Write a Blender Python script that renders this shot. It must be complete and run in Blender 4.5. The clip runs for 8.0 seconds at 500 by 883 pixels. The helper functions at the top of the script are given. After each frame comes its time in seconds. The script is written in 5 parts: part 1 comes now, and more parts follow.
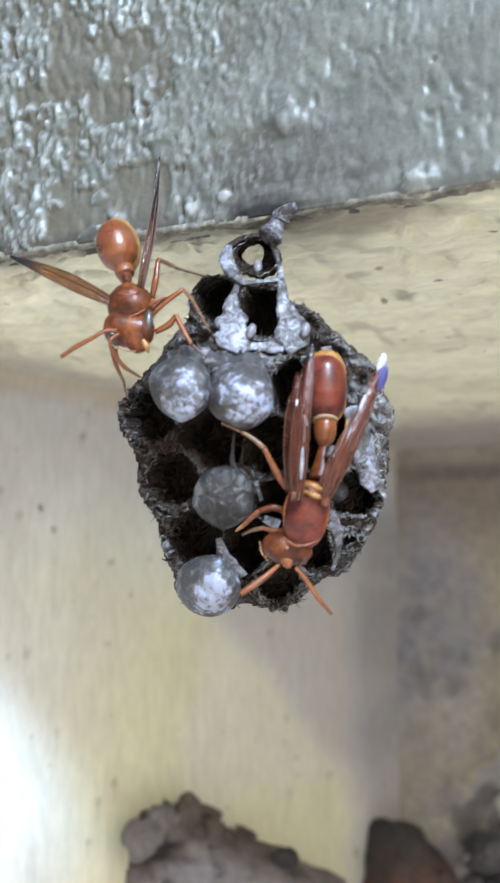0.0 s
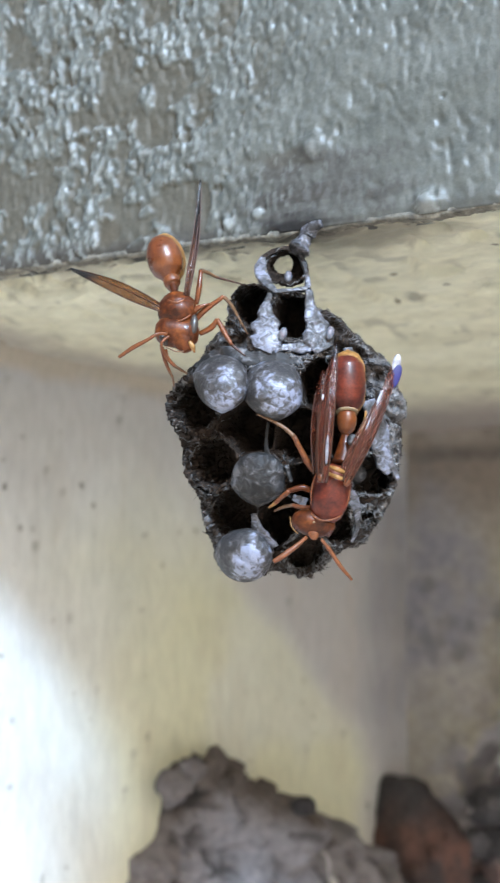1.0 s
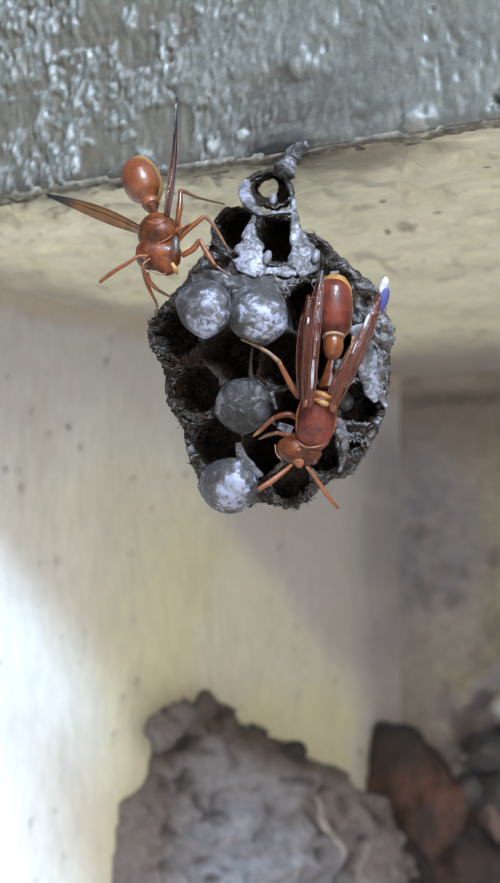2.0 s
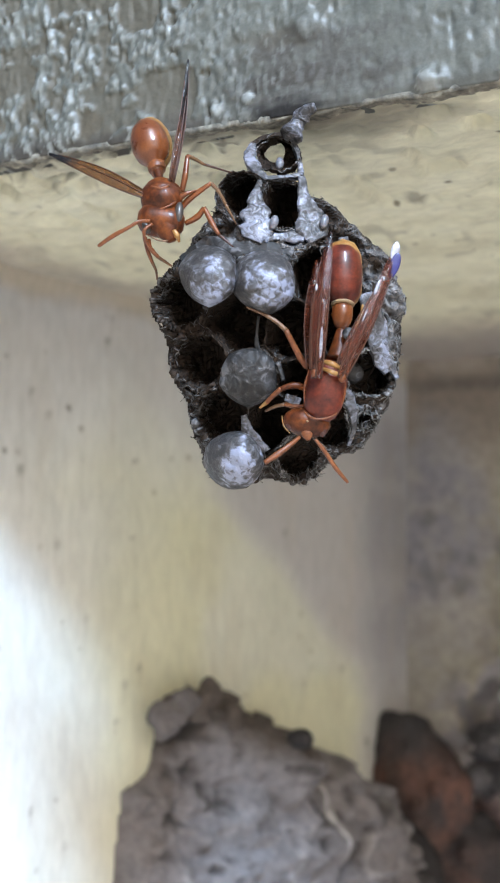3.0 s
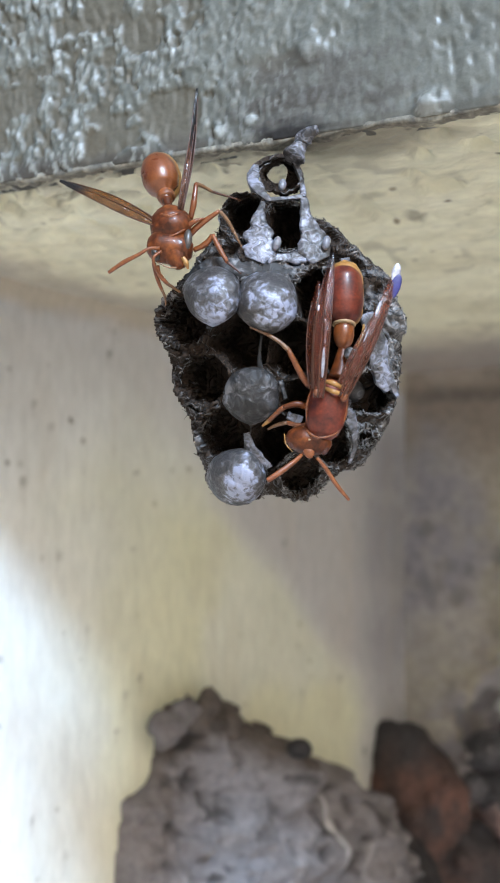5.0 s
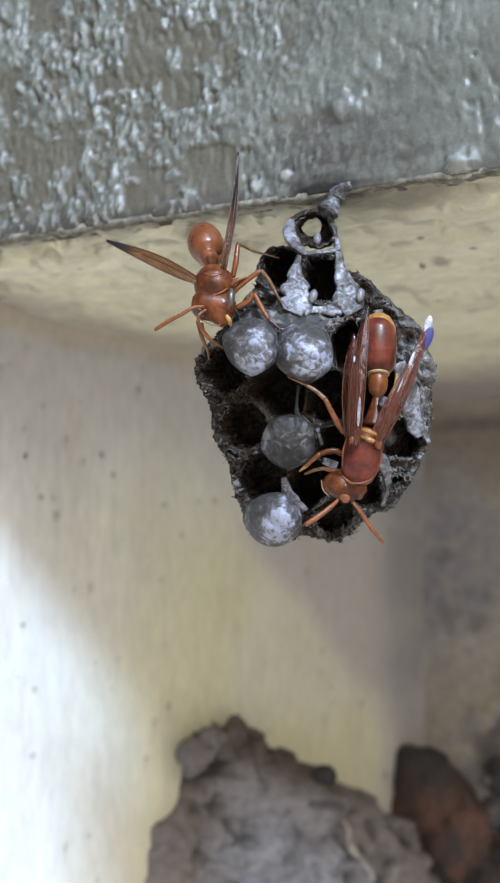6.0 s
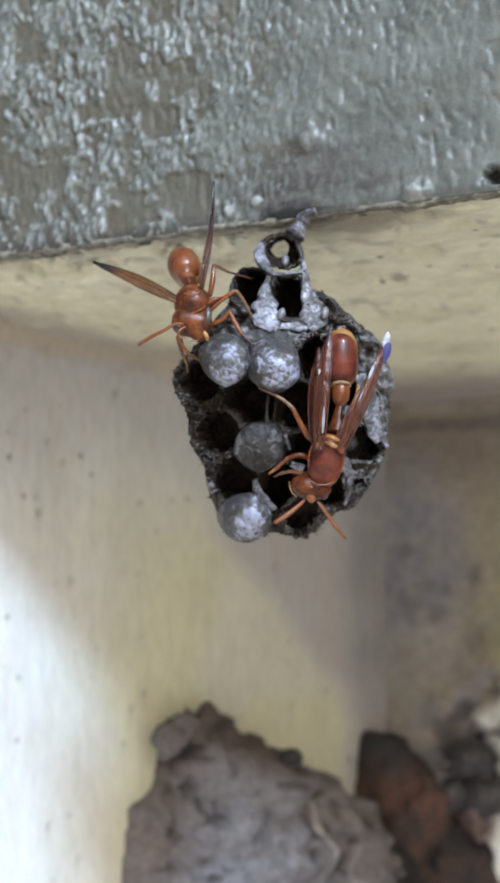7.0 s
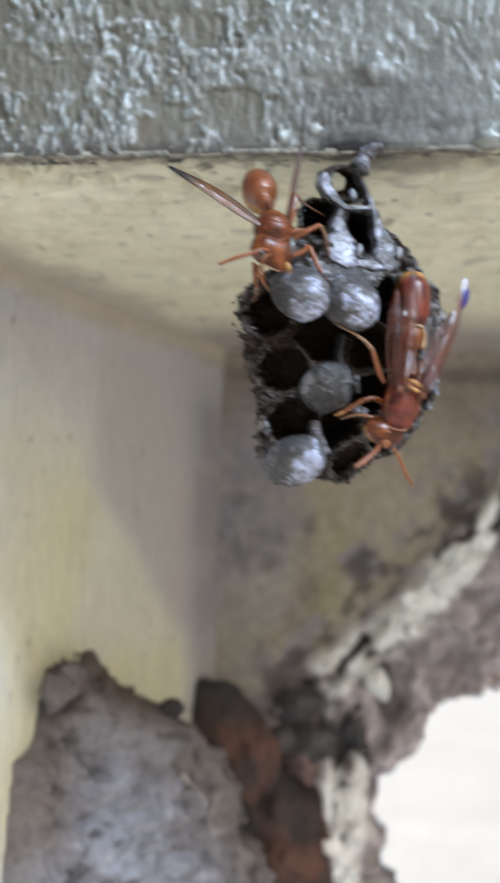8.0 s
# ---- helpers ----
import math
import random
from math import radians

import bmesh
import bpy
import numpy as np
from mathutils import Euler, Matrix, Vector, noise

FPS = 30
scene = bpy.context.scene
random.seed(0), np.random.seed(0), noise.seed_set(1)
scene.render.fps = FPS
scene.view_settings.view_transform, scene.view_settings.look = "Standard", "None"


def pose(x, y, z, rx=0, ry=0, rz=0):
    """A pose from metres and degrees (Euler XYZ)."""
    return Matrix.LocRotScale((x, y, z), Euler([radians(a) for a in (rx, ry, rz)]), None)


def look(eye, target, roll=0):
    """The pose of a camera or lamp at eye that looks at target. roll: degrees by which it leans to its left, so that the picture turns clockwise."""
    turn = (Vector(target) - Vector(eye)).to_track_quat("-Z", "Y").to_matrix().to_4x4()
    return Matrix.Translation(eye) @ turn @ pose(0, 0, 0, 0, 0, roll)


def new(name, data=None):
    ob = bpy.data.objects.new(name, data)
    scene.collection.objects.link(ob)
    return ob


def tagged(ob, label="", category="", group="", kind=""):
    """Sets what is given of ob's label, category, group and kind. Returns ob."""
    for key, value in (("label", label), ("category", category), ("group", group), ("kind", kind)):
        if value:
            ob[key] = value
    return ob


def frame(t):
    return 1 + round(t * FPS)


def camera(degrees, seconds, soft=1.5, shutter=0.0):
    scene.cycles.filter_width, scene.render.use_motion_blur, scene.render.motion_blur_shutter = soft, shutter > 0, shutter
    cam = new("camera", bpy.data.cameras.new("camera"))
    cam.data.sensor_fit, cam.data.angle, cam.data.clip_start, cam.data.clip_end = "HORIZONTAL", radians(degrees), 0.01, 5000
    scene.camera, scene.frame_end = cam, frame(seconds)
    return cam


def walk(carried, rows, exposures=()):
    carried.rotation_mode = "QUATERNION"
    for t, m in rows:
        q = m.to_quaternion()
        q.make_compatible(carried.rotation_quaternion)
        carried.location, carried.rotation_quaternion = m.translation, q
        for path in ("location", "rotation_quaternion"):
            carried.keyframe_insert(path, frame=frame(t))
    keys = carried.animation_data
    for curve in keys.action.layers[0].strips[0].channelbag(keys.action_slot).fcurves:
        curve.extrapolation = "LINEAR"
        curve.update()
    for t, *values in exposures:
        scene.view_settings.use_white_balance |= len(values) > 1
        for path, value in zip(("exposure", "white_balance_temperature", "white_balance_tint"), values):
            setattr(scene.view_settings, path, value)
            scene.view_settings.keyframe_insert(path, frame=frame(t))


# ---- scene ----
# A paper wasps' nest under the edge of a rendered lintel; lengths below are in millimetres.
MM = 0.001
cam = camera(22, 8.0, soft=2.0, shutter=0.25)
PATH = [
    # seconds, x, y, z in millimetres, turns in degrees
    (0.0, 41.23, -97.30, -37.76, 99.516, -0.163, 24.634),
    (0.2, 44.95, -102.37, -36.98, 99.407, 0.110, 24.248),
    (0.5, 52.48, -114.94, -38.66, 97.939, 0.228, 24.017),
    (0.8, 49.60, -116.77, -39.56, 98.036, 0.311, 23.752),
    (1.0, 45.93, -112.57, -39.18, 98.420, -0.430, 25.002),
    (1.2, 44.81, -112.23, -41.33, 97.809, 0.117, 24.842),
    (1.5, 46.38, -110.95, -41.79, 97.123, -0.197, 24.785),
    (3.0, 43.52, -105.15, -43.77, 96.647, -0.203, 25.038),
    (3.5, 43.58, -102.65, -44.44, 96.794, -0.049, 24.747),
    (4.0, 44.68, -102.43, -43.70, 97.024, -0.246, 24.874),
    (4.5, 46.17, -104.91, -42.83, 96.999, -0.254, 24.605),
    (4.7, 45.11, -106.18, -42.80, 96.819, -0.356, 24.839),
    (5.8, 42.96, -110.23, -41.38, 97.030, -0.305, 24.870),
    (6.0, 43.24, -112.86, -40.53, 97.470, -0.271, 25.148),
    (6.5, 43.78, -117.82, -41.29, 97.212, -0.399, 25.131),
    (7.0, 47.24, -123.33, -40.93, 97.242, -0.020, 23.643),
    (7.1, 44.81, -124.55, -41.72, 97.002, 0.125, 23.492),
    (7.2, 42.02, -125.83, -42.75, 96.812, -0.101, 23.329),
    (7.3, 37.87, -127.40, -43.66, 97.002, 0.092, 22.648),
    (7.4, 34.84, -128.13, -43.69, 96.948, -0.351, 21.557),
    (7.5, 31.05, -127.85, -43.79, 96.532, -0.325, 18.815),
    (7.6, 26.98, -126.16, -44.12, 95.757, 0.163, 15.296),
    (7.7, 25.12, -126.25, -46.13, 95.598, -0.375, 13.190),
    (7.8, 18.78, -127.91, -46.43, 95.485, -0.063, 10.362),
    (7.9, 12.24, -126.82, -43.58, 95.018, -1.186, 8.556),
    (8.0, 2.73, -128.35, -41.50, 95.090, -1.095, 6.534),
]
walk(cam, [(t, pose(x * MM, y * MM, z * MM, rx, ry, rz)) for t, x, y, z, rx, ry, rz in PATH],
     exposures=[(0.0, 0.81, 5950, 10.0), (0.9, 0.60, 5950, 10.5), (1.6, 0.56, 5950, 11.5), (3.0, 0.52, 6050, 11.5), (4.6, 0.52, 6050, 11.5), (5.8, 0.38, 6150, 11.5),
                (6.5, 0.32, 6200, 11.5), (7.2, 0.30, 6200, 11.5), (7.6, 0.32, 6150, 11.5), (8.0, 0.46, 6100, 11.5)])
cam.data.dof.use_dof = True
cam.data.dof.focus_distance = 0.116
cam.data.dof.aperture_fstop = 62

# ---- sky and sun: bright hazy sky high in front of the lintel ----
SUN_FROM = Vector((0.52, -0.60, 0.64)).normalized()
world = bpy.data.worlds.new("sky")
scene.world = world
world.use_nodes = True
sky = world.node_tree.nodes.new("ShaderNodeTexSky")
sky.sky_type = "NISHITA"
sky.sun_disc = False
sky.sun_elevation = math.asin(SUN_FROM.z)
sky.sun_rotation = math.atan2(SUN_FROM.x, SUN_FROM.y)
sky.air_density, sky.dust_density, sky.ozone_density = 1.0, 6.0, 0.6
world.node_tree.links.new(sky.outputs[0], world.node_tree.nodes["Background"].inputs[0])
world.node_tree.nodes["Background"].inputs[1].default_value = 0.09
sun = new("sun", bpy.data.lights.new("sun", "SUN"))
sun.data.energy, sun.data.angle, sun.data.color = 3.8, radians(9), (0.53, 0.755, 1.0)
sun.matrix_world = look(SUN_FROM * 3, (0, 0, 0))


# ---- materials ----
def ramp_node(nt, stops):
    n = nt.nodes.new("ShaderNodeValToRGB")
    e = n.color_ramp.elements
    while len(e) < len(stops):
        e.new(0.5)
    for el, (p, c) in zip(e, stops):
        el.position, el.color = p, (*c, 1)
    return n


def surface(name, stops, size, rough=0.7, fine=0.4, fine_gain=0.35, bump=0.15, bump_size=None, stretch=(1, 1, 1), spec=0.5,
            masks=(), coat=0.0, specks=None, rough_var=0.15, sss=0.0):
    """A procedural surface. stops: colours over a noise of that size in mm; fine: size of the grain; bump: relief depth in mm;
    masks: (attribute, colour, roughness) laid over it; specks: (spacing, radius, colour) in mm."""
    m = bpy.data.materials.new(name)
    m.use_nodes = True
    nt = m.node_tree
    b = nt.nodes["Principled BSDF"]
    L = nt.links.new
    tc = nt.nodes.new("ShaderNodeTexCoord")
    mp = nt.nodes.new("ShaderNodeMapping")
    mp.inputs["Scale"].default_value = stretch
    L(tc.outputs["Object"], mp.inputs[0])
    n1 = nt.nodes.new("ShaderNodeTexNoise")
    n1.inputs["Scale"].default_value, n1.inputs["Detail"].default_value = 1000 / size, 5
    n1.inputs["Roughness"].default_value = 0.6
    L(mp.outputs[0], n1.inputs["Vector"])
    r1 = ramp_node(nt, stops)
    L(n1.outputs["Fac"], r1.inputs[0])
    col = r1.outputs[0]
    n2 = nt.nodes.new("ShaderNodeTexNoise")
    n2.inputs["Scale"].default_value, n2.inputs["Detail"].default_value = 1000 / fine, 4
    L(mp.outputs[0], n2.inputs["Vector"])
    mr = nt.nodes.new("ShaderNodeMapRange")
    mr.inputs["From Min"].default_value, mr.inputs["From Max"].default_value = 0.3, 0.7
    mr.inputs["To Min"].default_value, mr.inputs["To Max"].default_value = 1 - fine_gain, 1 + fine_gain
    L(n2.outputs["Fac"], mr.inputs[0])
    mul = nt.nodes.new("ShaderNodeVectorMath")
    mul.operation = "SCALE"
    L(col, mul.inputs[0])
    L(mr.outputs[0], mul.inputs["Scale"])
    col = mul.outputs[0]
    if specks:
        vo = nt.nodes.new("ShaderNodeTexVoronoi")
        vo.inputs["Scale"].default_value = 1000 / specks[0]
        wob = nt.nodes.new("ShaderNodeVectorMath")
        wob.operation = "MULTIPLY_ADD"
        L(n2.outputs["Color"], wob.inputs[0])
        wob.inputs[1].default_value = (0.0008, 0.0008, 0.0008)
        L(tc.outputs["Object"], wob.inputs[2])
        L(wob.outputs[0], vo.inputs["Vector"])
        sr = nt.nodes.new("ShaderNodeMapRange")
        sr.inputs["From Min"].default_value, sr.inputs["From Max"].default_value = specks[1] / specks[0], 0.4 * specks[1] / specks[0]
        L(vo.outputs["Distance"], sr.inputs[0])
        some = nt.nodes.new("ShaderNodeMath")
        some.operation = "MULTIPLY"
        L(sr.outputs[0], some.inputs[0])
        few = nt.nodes.new("ShaderNodeMapRange")
        few.inputs["From Min"].default_value, few.inputs["From Max"].default_value = 0.5, 0.85
        L(vo.outputs["Color"], few.inputs[0])
        L(few.outputs[0], some.inputs[1])
        mx = nt.nodes.new("ShaderNodeMix")
        mx.data_type = "RGBA"
        L(some.outputs[0], mx.inputs["Factor"])
        L(col, mx.inputs["A"])
        mx.inputs["B"].default_value = (*specks[2], 1)
        col = mx.outputs["Result"]
    rr = nt.nodes.new("ShaderNodeMapRange")
    rr.inputs["To Min"].default_value, rr.inputs["To Max"].default_value = max(0.03, rough - rough_var), min(1, rough + rough_var)
    L(n1.outputs["Fac"], rr.inputs[0])
    ro = rr.outputs[0]
    for attr, c, rg in masks:
        at = nt.nodes.new("ShaderNodeAttribute")
        at.attribute_name = attr
        var = nt.nodes.new("ShaderNodeVectorMath")
        var.operation = "SCALE"
        var.inputs[0].default_value = c
        L(mr.outputs[0], var.inputs["Scale"])
        mx = nt.nodes.new("ShaderNodeMix")
        mx.data_type = "RGBA"
        L(at.outputs["Fac"], mx.inputs["Factor"])
        L(col, mx.inputs["A"])
        L(var.outputs[0], mx.inputs["B"])
        col = mx.outputs["Result"]
        mf = nt.nodes.new("ShaderNodeMix")
        L(at.outputs["Fac"], mf.inputs["Factor"])
        L(ro, mf.inputs["A"])
        mf.inputs["B"].default_value = rg
        ro = mf.outputs["Result"]
    L(col, b.inputs["Base Color"])
    L(ro, b.inputs["Roughness"])
    b.inputs["Specular IOR Level"].default_value = spec
    b.inputs["Coat Weight"].default_value = coat
    b.inputs["Coat Roughness"].default_value = 0.08
    if sss:
        b.inputs["Subsurface Weight"].default_value = sss
        b.inputs["Subsurface Radius"].default_value = (1, 0.5, 0.3)
        b.inputs["Subsurface Scale"].default_value = 0.0004
    if bump:
        n3 = nt.nodes.new("ShaderNodeTexNoise")
        n3.inputs["Scale"].default_value, n3.inputs["Detail"].default_value = 1000 / (bump_size or fine), 5
        L(mp.outputs[0], n3.inputs["Vector"])
        bp = nt.nodes.new("ShaderNodeBump")
        bp.inputs["Strength"].default_value, bp.inputs["Distance"].default_value = 1.0, bump * MM
        L(n3.outputs["Fac"], bp.inputs["Height"])
        L(bp.outputs[0], b.inputs["Normal"])
        L(bp.outputs[0], b.inputs["Coat Normal"])
    return m


def fibre(name, stops, size, curl=1.2, rough=(0.7, 0.35), bump=0.3, lifts=(), spec=0.5, grain=0.3):
    """Chewed wood fibre: curling pale strokes on dark pulp; lifts: (attribute, how much paler it makes the mix)."""
    m = bpy.data.materials.new(name)
    m.use_nodes = True
    nt = m.node_tree
    b = nt.nodes["Principled BSDF"]
    L = nt.links.new
    tc = nt.nodes.new("ShaderNodeTexCoord")
    n1 = nt.nodes.new("ShaderNodeTexNoise")
    n1.inputs["Scale"].default_value, n1.inputs["Detail"].default_value = 1000 / size, 3
    n1.inputs["Roughness"].default_value, n1.inputs["Distortion"].default_value = 0.55, curl
    L(tc.outputs["Object"], n1.inputs["Vector"])
    n2 = nt.nodes.new("ShaderNodeTexNoise")
    n2.inputs["Scale"].default_value, n2.inputs["Detail"].default_value = 1000 / (4.5 * size), 3
    L(tc.outputs["Object"], n2.inputs["Vector"])
    mix = nt.nodes.new("ShaderNodeMath")
    mix.operation = "MULTIPLY_ADD"
    L(n2.outputs["Fac"], mix.inputs[0])
    mix.inputs[1].default_value = grain
    L(n1.outputs["Fac"], mix.inputs[2])
    fac = nt.nodes.new("ShaderNodeMath")
    fac.operation = "SUBTRACT"
    L(mix.outputs[0], fac.inputs[0])
    fac.inputs[1].default_value = 0.5 * grain
    val = fac.outputs[0]
    for attr, amount in lifts:
        at = nt.nodes.new("ShaderNodeAttribute")
        at.attribute_name = attr
        ad = nt.nodes.new("ShaderNodeMath")
        ad.operation = "MULTIPLY_ADD"
        L(at.outputs["Fac"], ad.inputs[0])
        ad.inputs[1].default_value = amount
        L(val, ad.inputs[2])
        val = ad.outputs[0]
    r1 = ramp_node(nt, stops)
    L(val, r1.inputs[0])
    L(r1.outputs[0], b.inputs["Base Color"])
    rr = nt.nodes.new("ShaderNodeMapRange")
    rr.inputs["From Min"].default_value, rr.inputs["From Max"].default_value = 0.4, 0.7
    rr.inputs["To Min"].default_value, rr.inputs["To Max"].default_value = rough
    L(val, rr.inputs[0])
    L(rr.outputs[0], b.inputs["Roughness"])
    b.inputs["Specular IOR Level"].default_value = spec
    bp = nt.nodes.new("ShaderNodeBump")
    bp.inputs["Strength"].default_value, bp.inputs["Distance"].default_value = 1.0, bump * MM
    L(n1.outputs["Fac"], bp.inputs["Height"])
    L(bp.outputs[0], b.inputs["Normal"])
    return m


def thready(name, dark, mid, pale, size, bump=0.22, spec=0.4):
    """Wasp paper: pale wood threads curling over dark pulp. Attributes: rim (pale scraped edges), inner (smoother cell
    walls with their shade painted in), crust (how thickly the threads lie)."""
    m = bpy.data.materials.new(name)
    m.use_nodes = True
    nt = m.node_tree
    b = nt.nodes["Principled BSDF"]
    L = nt.links.new
    tc = nt.nodes.new("ShaderNodeTexCoord")

    def math_node(op, x, y, clamp=False):
        n = nt.nodes.new("ShaderNodeMath")
        n.operation, n.use_clamp = op, clamp
        for k, v in enumerate((x, y)):
            if isinstance(v, (int, float)):
                n.inputs[k].default_value = v
            else:
                L(v, n.inputs[k])
        return n.outputs[0]

    def noise(scale, detail, curl):
        n = nt.nodes.new("ShaderNodeTexNoise")
        n.inputs["Scale"].default_value, n.inputs["Detail"].default_value = 1000 / scale, detail
        n.inputs["Roughness"].default_value, n.inputs["Distortion"].default_value = 0.5, curl
        L(tc.outputs["Object"], n.inputs["Vector"])
        return n.outputs["Fac"]

    def layer(attr):
        n = nt.nodes.new("ShaderNodeAttribute")
        n.attribute_name = attr
        return n.outputs["Fac"]

    def threads(scale, curl, sharp):
        off = math_node("ABSOLUTE", math_node("SUBTRACT", noise(scale, 1.5, curl), 0.5), 0.0)
        return math_node("SUBTRACT", 1.0, math_node("MULTIPLY", off, sharp), True)

    one, two = threads(size, 1.0, 16.0), threads(0.7 * size, 1.5, 16.0)
    both = math_node("MAXIMUM", one, math_node("MULTIPLY", two, 0.7))
    patch = noise(3.2 * size, 3, 0.4)
    patch = math_node("MULTIPLY", math_node("SUBTRACT", patch, 0.36, True), 3.6, True)
    thick = math_node("ADD", math_node("MULTIPLY", layer("crust"), 0.72), 0.16)
    val = math_node("MULTIPLY", math_node("MULTIPLY", both, math_node("ADD", math_node("MULTIPLY", patch, 0.75), 0.25)), thick)
    val = math_node("ADD", val, math_node("MULTIPLY", layer("rim"), 0.62))
    val = math_node("ADD", val, math_node("MULTIPLY", math_node("SUBTRACT", noise(0.7 * size, 3, 0.5), 0.5), 0.22))
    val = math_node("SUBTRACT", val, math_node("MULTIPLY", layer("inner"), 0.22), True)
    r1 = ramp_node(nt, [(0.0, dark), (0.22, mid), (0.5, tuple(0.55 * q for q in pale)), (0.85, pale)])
    L(val, r1.inputs[0])
    L(r1.outputs[0], b.inputs["Base Color"])
    L(math_node("SUBTRACT", 0.8, math_node("MULTIPLY", val, 0.42)), b.inputs["Roughness"])
    b.inputs["Specular IOR Level"].default_value = spec
    bp = nt.nodes.new("ShaderNodeBump")
    bp.inputs["Strength"].default_value, bp.inputs["Distance"].default_value = 1.0, bump * MM
    L(both, bp.inputs["Height"])
    L(bp.outputs[0], b.inputs["Normal"])
    return m


def wing_material(name, colour, tip, alpha, coat=1.0):
    m = surface(name, [(0.3, colour), (0.7, tuple(1.3 * v for v in colour))], 1.5, rough=0.14, fine=0.25, fine_gain=0.4, bump=0.30, bump_size=0.9,
                masks=[("tip", tip, 0.25)], spec=0.4, coat=coat)
    m.node_tree.nodes["Principled BSDF"].inputs["Alpha"].default_value = alpha
    return m


PAINT = surface("lintel_paint", [(0.30, (0.092, 0.093, 0.077)), (0.52, (0.122, 0.1245, 0.104)), (0.72, (0.155, 0.158, 0.135))], 6, rough=0.42,
                fine=0.5, fine_gain=0.12, bump=0.035, bump_size=0.35, spec=0.55,
                masks=[("olive", (0.086, 0.072, 0.047), 0.65), ("stain", (0.052, 0.044, 0.035), 0.85), ("flake", (0.26, 0.268, 0.247), 0.36),
                       ("pit", (0.014, 0.012, 0.011), 0.95)])
SOFFIT = surface("soffit_plaster", [(0.30, (0.56, 0.52, 0.36)), (0.5, (0.69, 0.655, 0.475)), (0.7, (0.74, 0.71, 0.54))], 9, rough=0.62, fine=1.4,
                 fine_gain=0.10, bump=0.32, bump_size=1.1, specks=(3.2, 0.6, (0.17, 0.13, 0.08)), stretch=(0.6, 1, 1),
                 masks=[("stain", (0.17, 0.15, 0.115), 0.7), ("mould_and_dark", (0.33, 0.29, 0.26), 0.8)])
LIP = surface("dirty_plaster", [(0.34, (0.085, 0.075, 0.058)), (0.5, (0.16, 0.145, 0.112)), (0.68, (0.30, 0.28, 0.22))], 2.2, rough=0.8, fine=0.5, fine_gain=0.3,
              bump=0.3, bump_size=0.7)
WALL = surface("jamb_plaster", [(0.30, (0.56, 0.56, 0.53)), (0.5, (0.62, 0.622, 0.60)), (0.72, (0.65, 0.655, 0.64))], 18, rough=0.55, fine=1.6,
               fine_gain=0.07, bump=0.10, bump_size=1.5, stretch=(1.3, 1.3, 0.5), specks=(3.4, 0.75, (0.10, 0.075, 0.055)),
               masks=[("yellow", (0.62, 0.60, 0.42), 0.7), ("grey", (0.455, 0.43, 0.415), 0.7), ("mould_and_dark", (0.235, 0.225, 0.24), 0.85), ("streak_groove", (0.40, 0.33, 0.22), 0.7), ("speck", (0.13, 0.105, 0.075), 0.8)])
BACK = surface("rear_plaster", [(0.30, (0.27, 0.225, 0.175)), (0.5, (0.33, 0.285, 0.23)), (0.72, (0.385, 0.345, 0.285))], 40, rough=0.75, fine=1.8,
               fine_gain=0.15, bump=0.25, bump_size=2.0,
               masks=[("ash", (0.42, 0.395, 0.375), 0.8), ("top_shade", (0.235, 0.193, 0.152), 0.85), ("moss", (0.30, 0.262, 0.155), 0.75), ("mould_and_dark", (0.245, 0.232, 0.255), 0.9), ("rubble", (0.47, 0.42, 0.42), 0.9), ("rust", (0.20, 0.085, 0.05), 0.9),
                      ("dark", (0.06, 0.05, 0.05), 0.9), ("white", (0.84, 0.85, 0.83), 0.9)])
MUD = surface("mud", [(0.30, (0.112, 0.100, 0.098)), (0.5, (0.165, 0.151, 0.151)), (0.72, (0.205, 0.190, 0.192))], 5, rough=0.9, fine=1.3, fine_gain=0.2,
              bump=0.4, bump_size=1.6, masks=[("brown", (0.075, 0.058, 0.046), 0.9), ("pit", (0.055, 0.048, 0.046), 0.8), ("pale", (0.52, 0.50, 0.49), 0.7)])
CLAY = surface("red_clay", [(0.34, (0.045, 0.034, 0.031)), (0.5, (0.080, 0.045, 0.036)), (0.66, (0.13, 0.066, 0.049))], 6, rough=0.9, fine=1.2,
               fine_gain=0.3, bump=0.4, bump_size=1.4, masks=[("soot", (0.042, 0.038, 0.039), 0.95)])
SOOT = surface("dark_grit", [(0.3, (0.012, 0.010, 0.010)), (0.7, (0.032, 0.028, 0.028))], 4, rough=0.9, fine=0.9, fine_gain=0.3, bump=0.4)
PAPER = thready("nest_paper", (0.042, 0.029, 0.021), (0.043, 0.031, 0.023), (0.33, 0.31, 0.30), 2.0, 0.35, 0.10)
STRAND = surface("wood_strand", [(0.35, (0.04, 0.033, 0.027)), (0.65, (0.17, 0.158, 0.147))], 1.2, rough=0.5, fine=0.3, fine_gain=0.3, bump=0.0)
PALE_STRAND = surface("bleached_strand", [(0.35, (0.10, 0.092, 0.083)), (0.65, (0.33, 0.315, 0.30))], 1.2, rough=0.5, fine=0.3, fine_gain=0.3, bump=0.0)
PULP = fibre("pale_nest_paper", [(0.34, (0.035, 0.030, 0.027)), (0.46, (0.085, 0.079, 0.079)), (0.56, (0.145, 0.140, 0.153)), (0.70, (0.27, 0.274, 0.33))], 0.8, 1.5,
             (0.5, 0.28), 0.16, spec=0.6, grain=1.3)
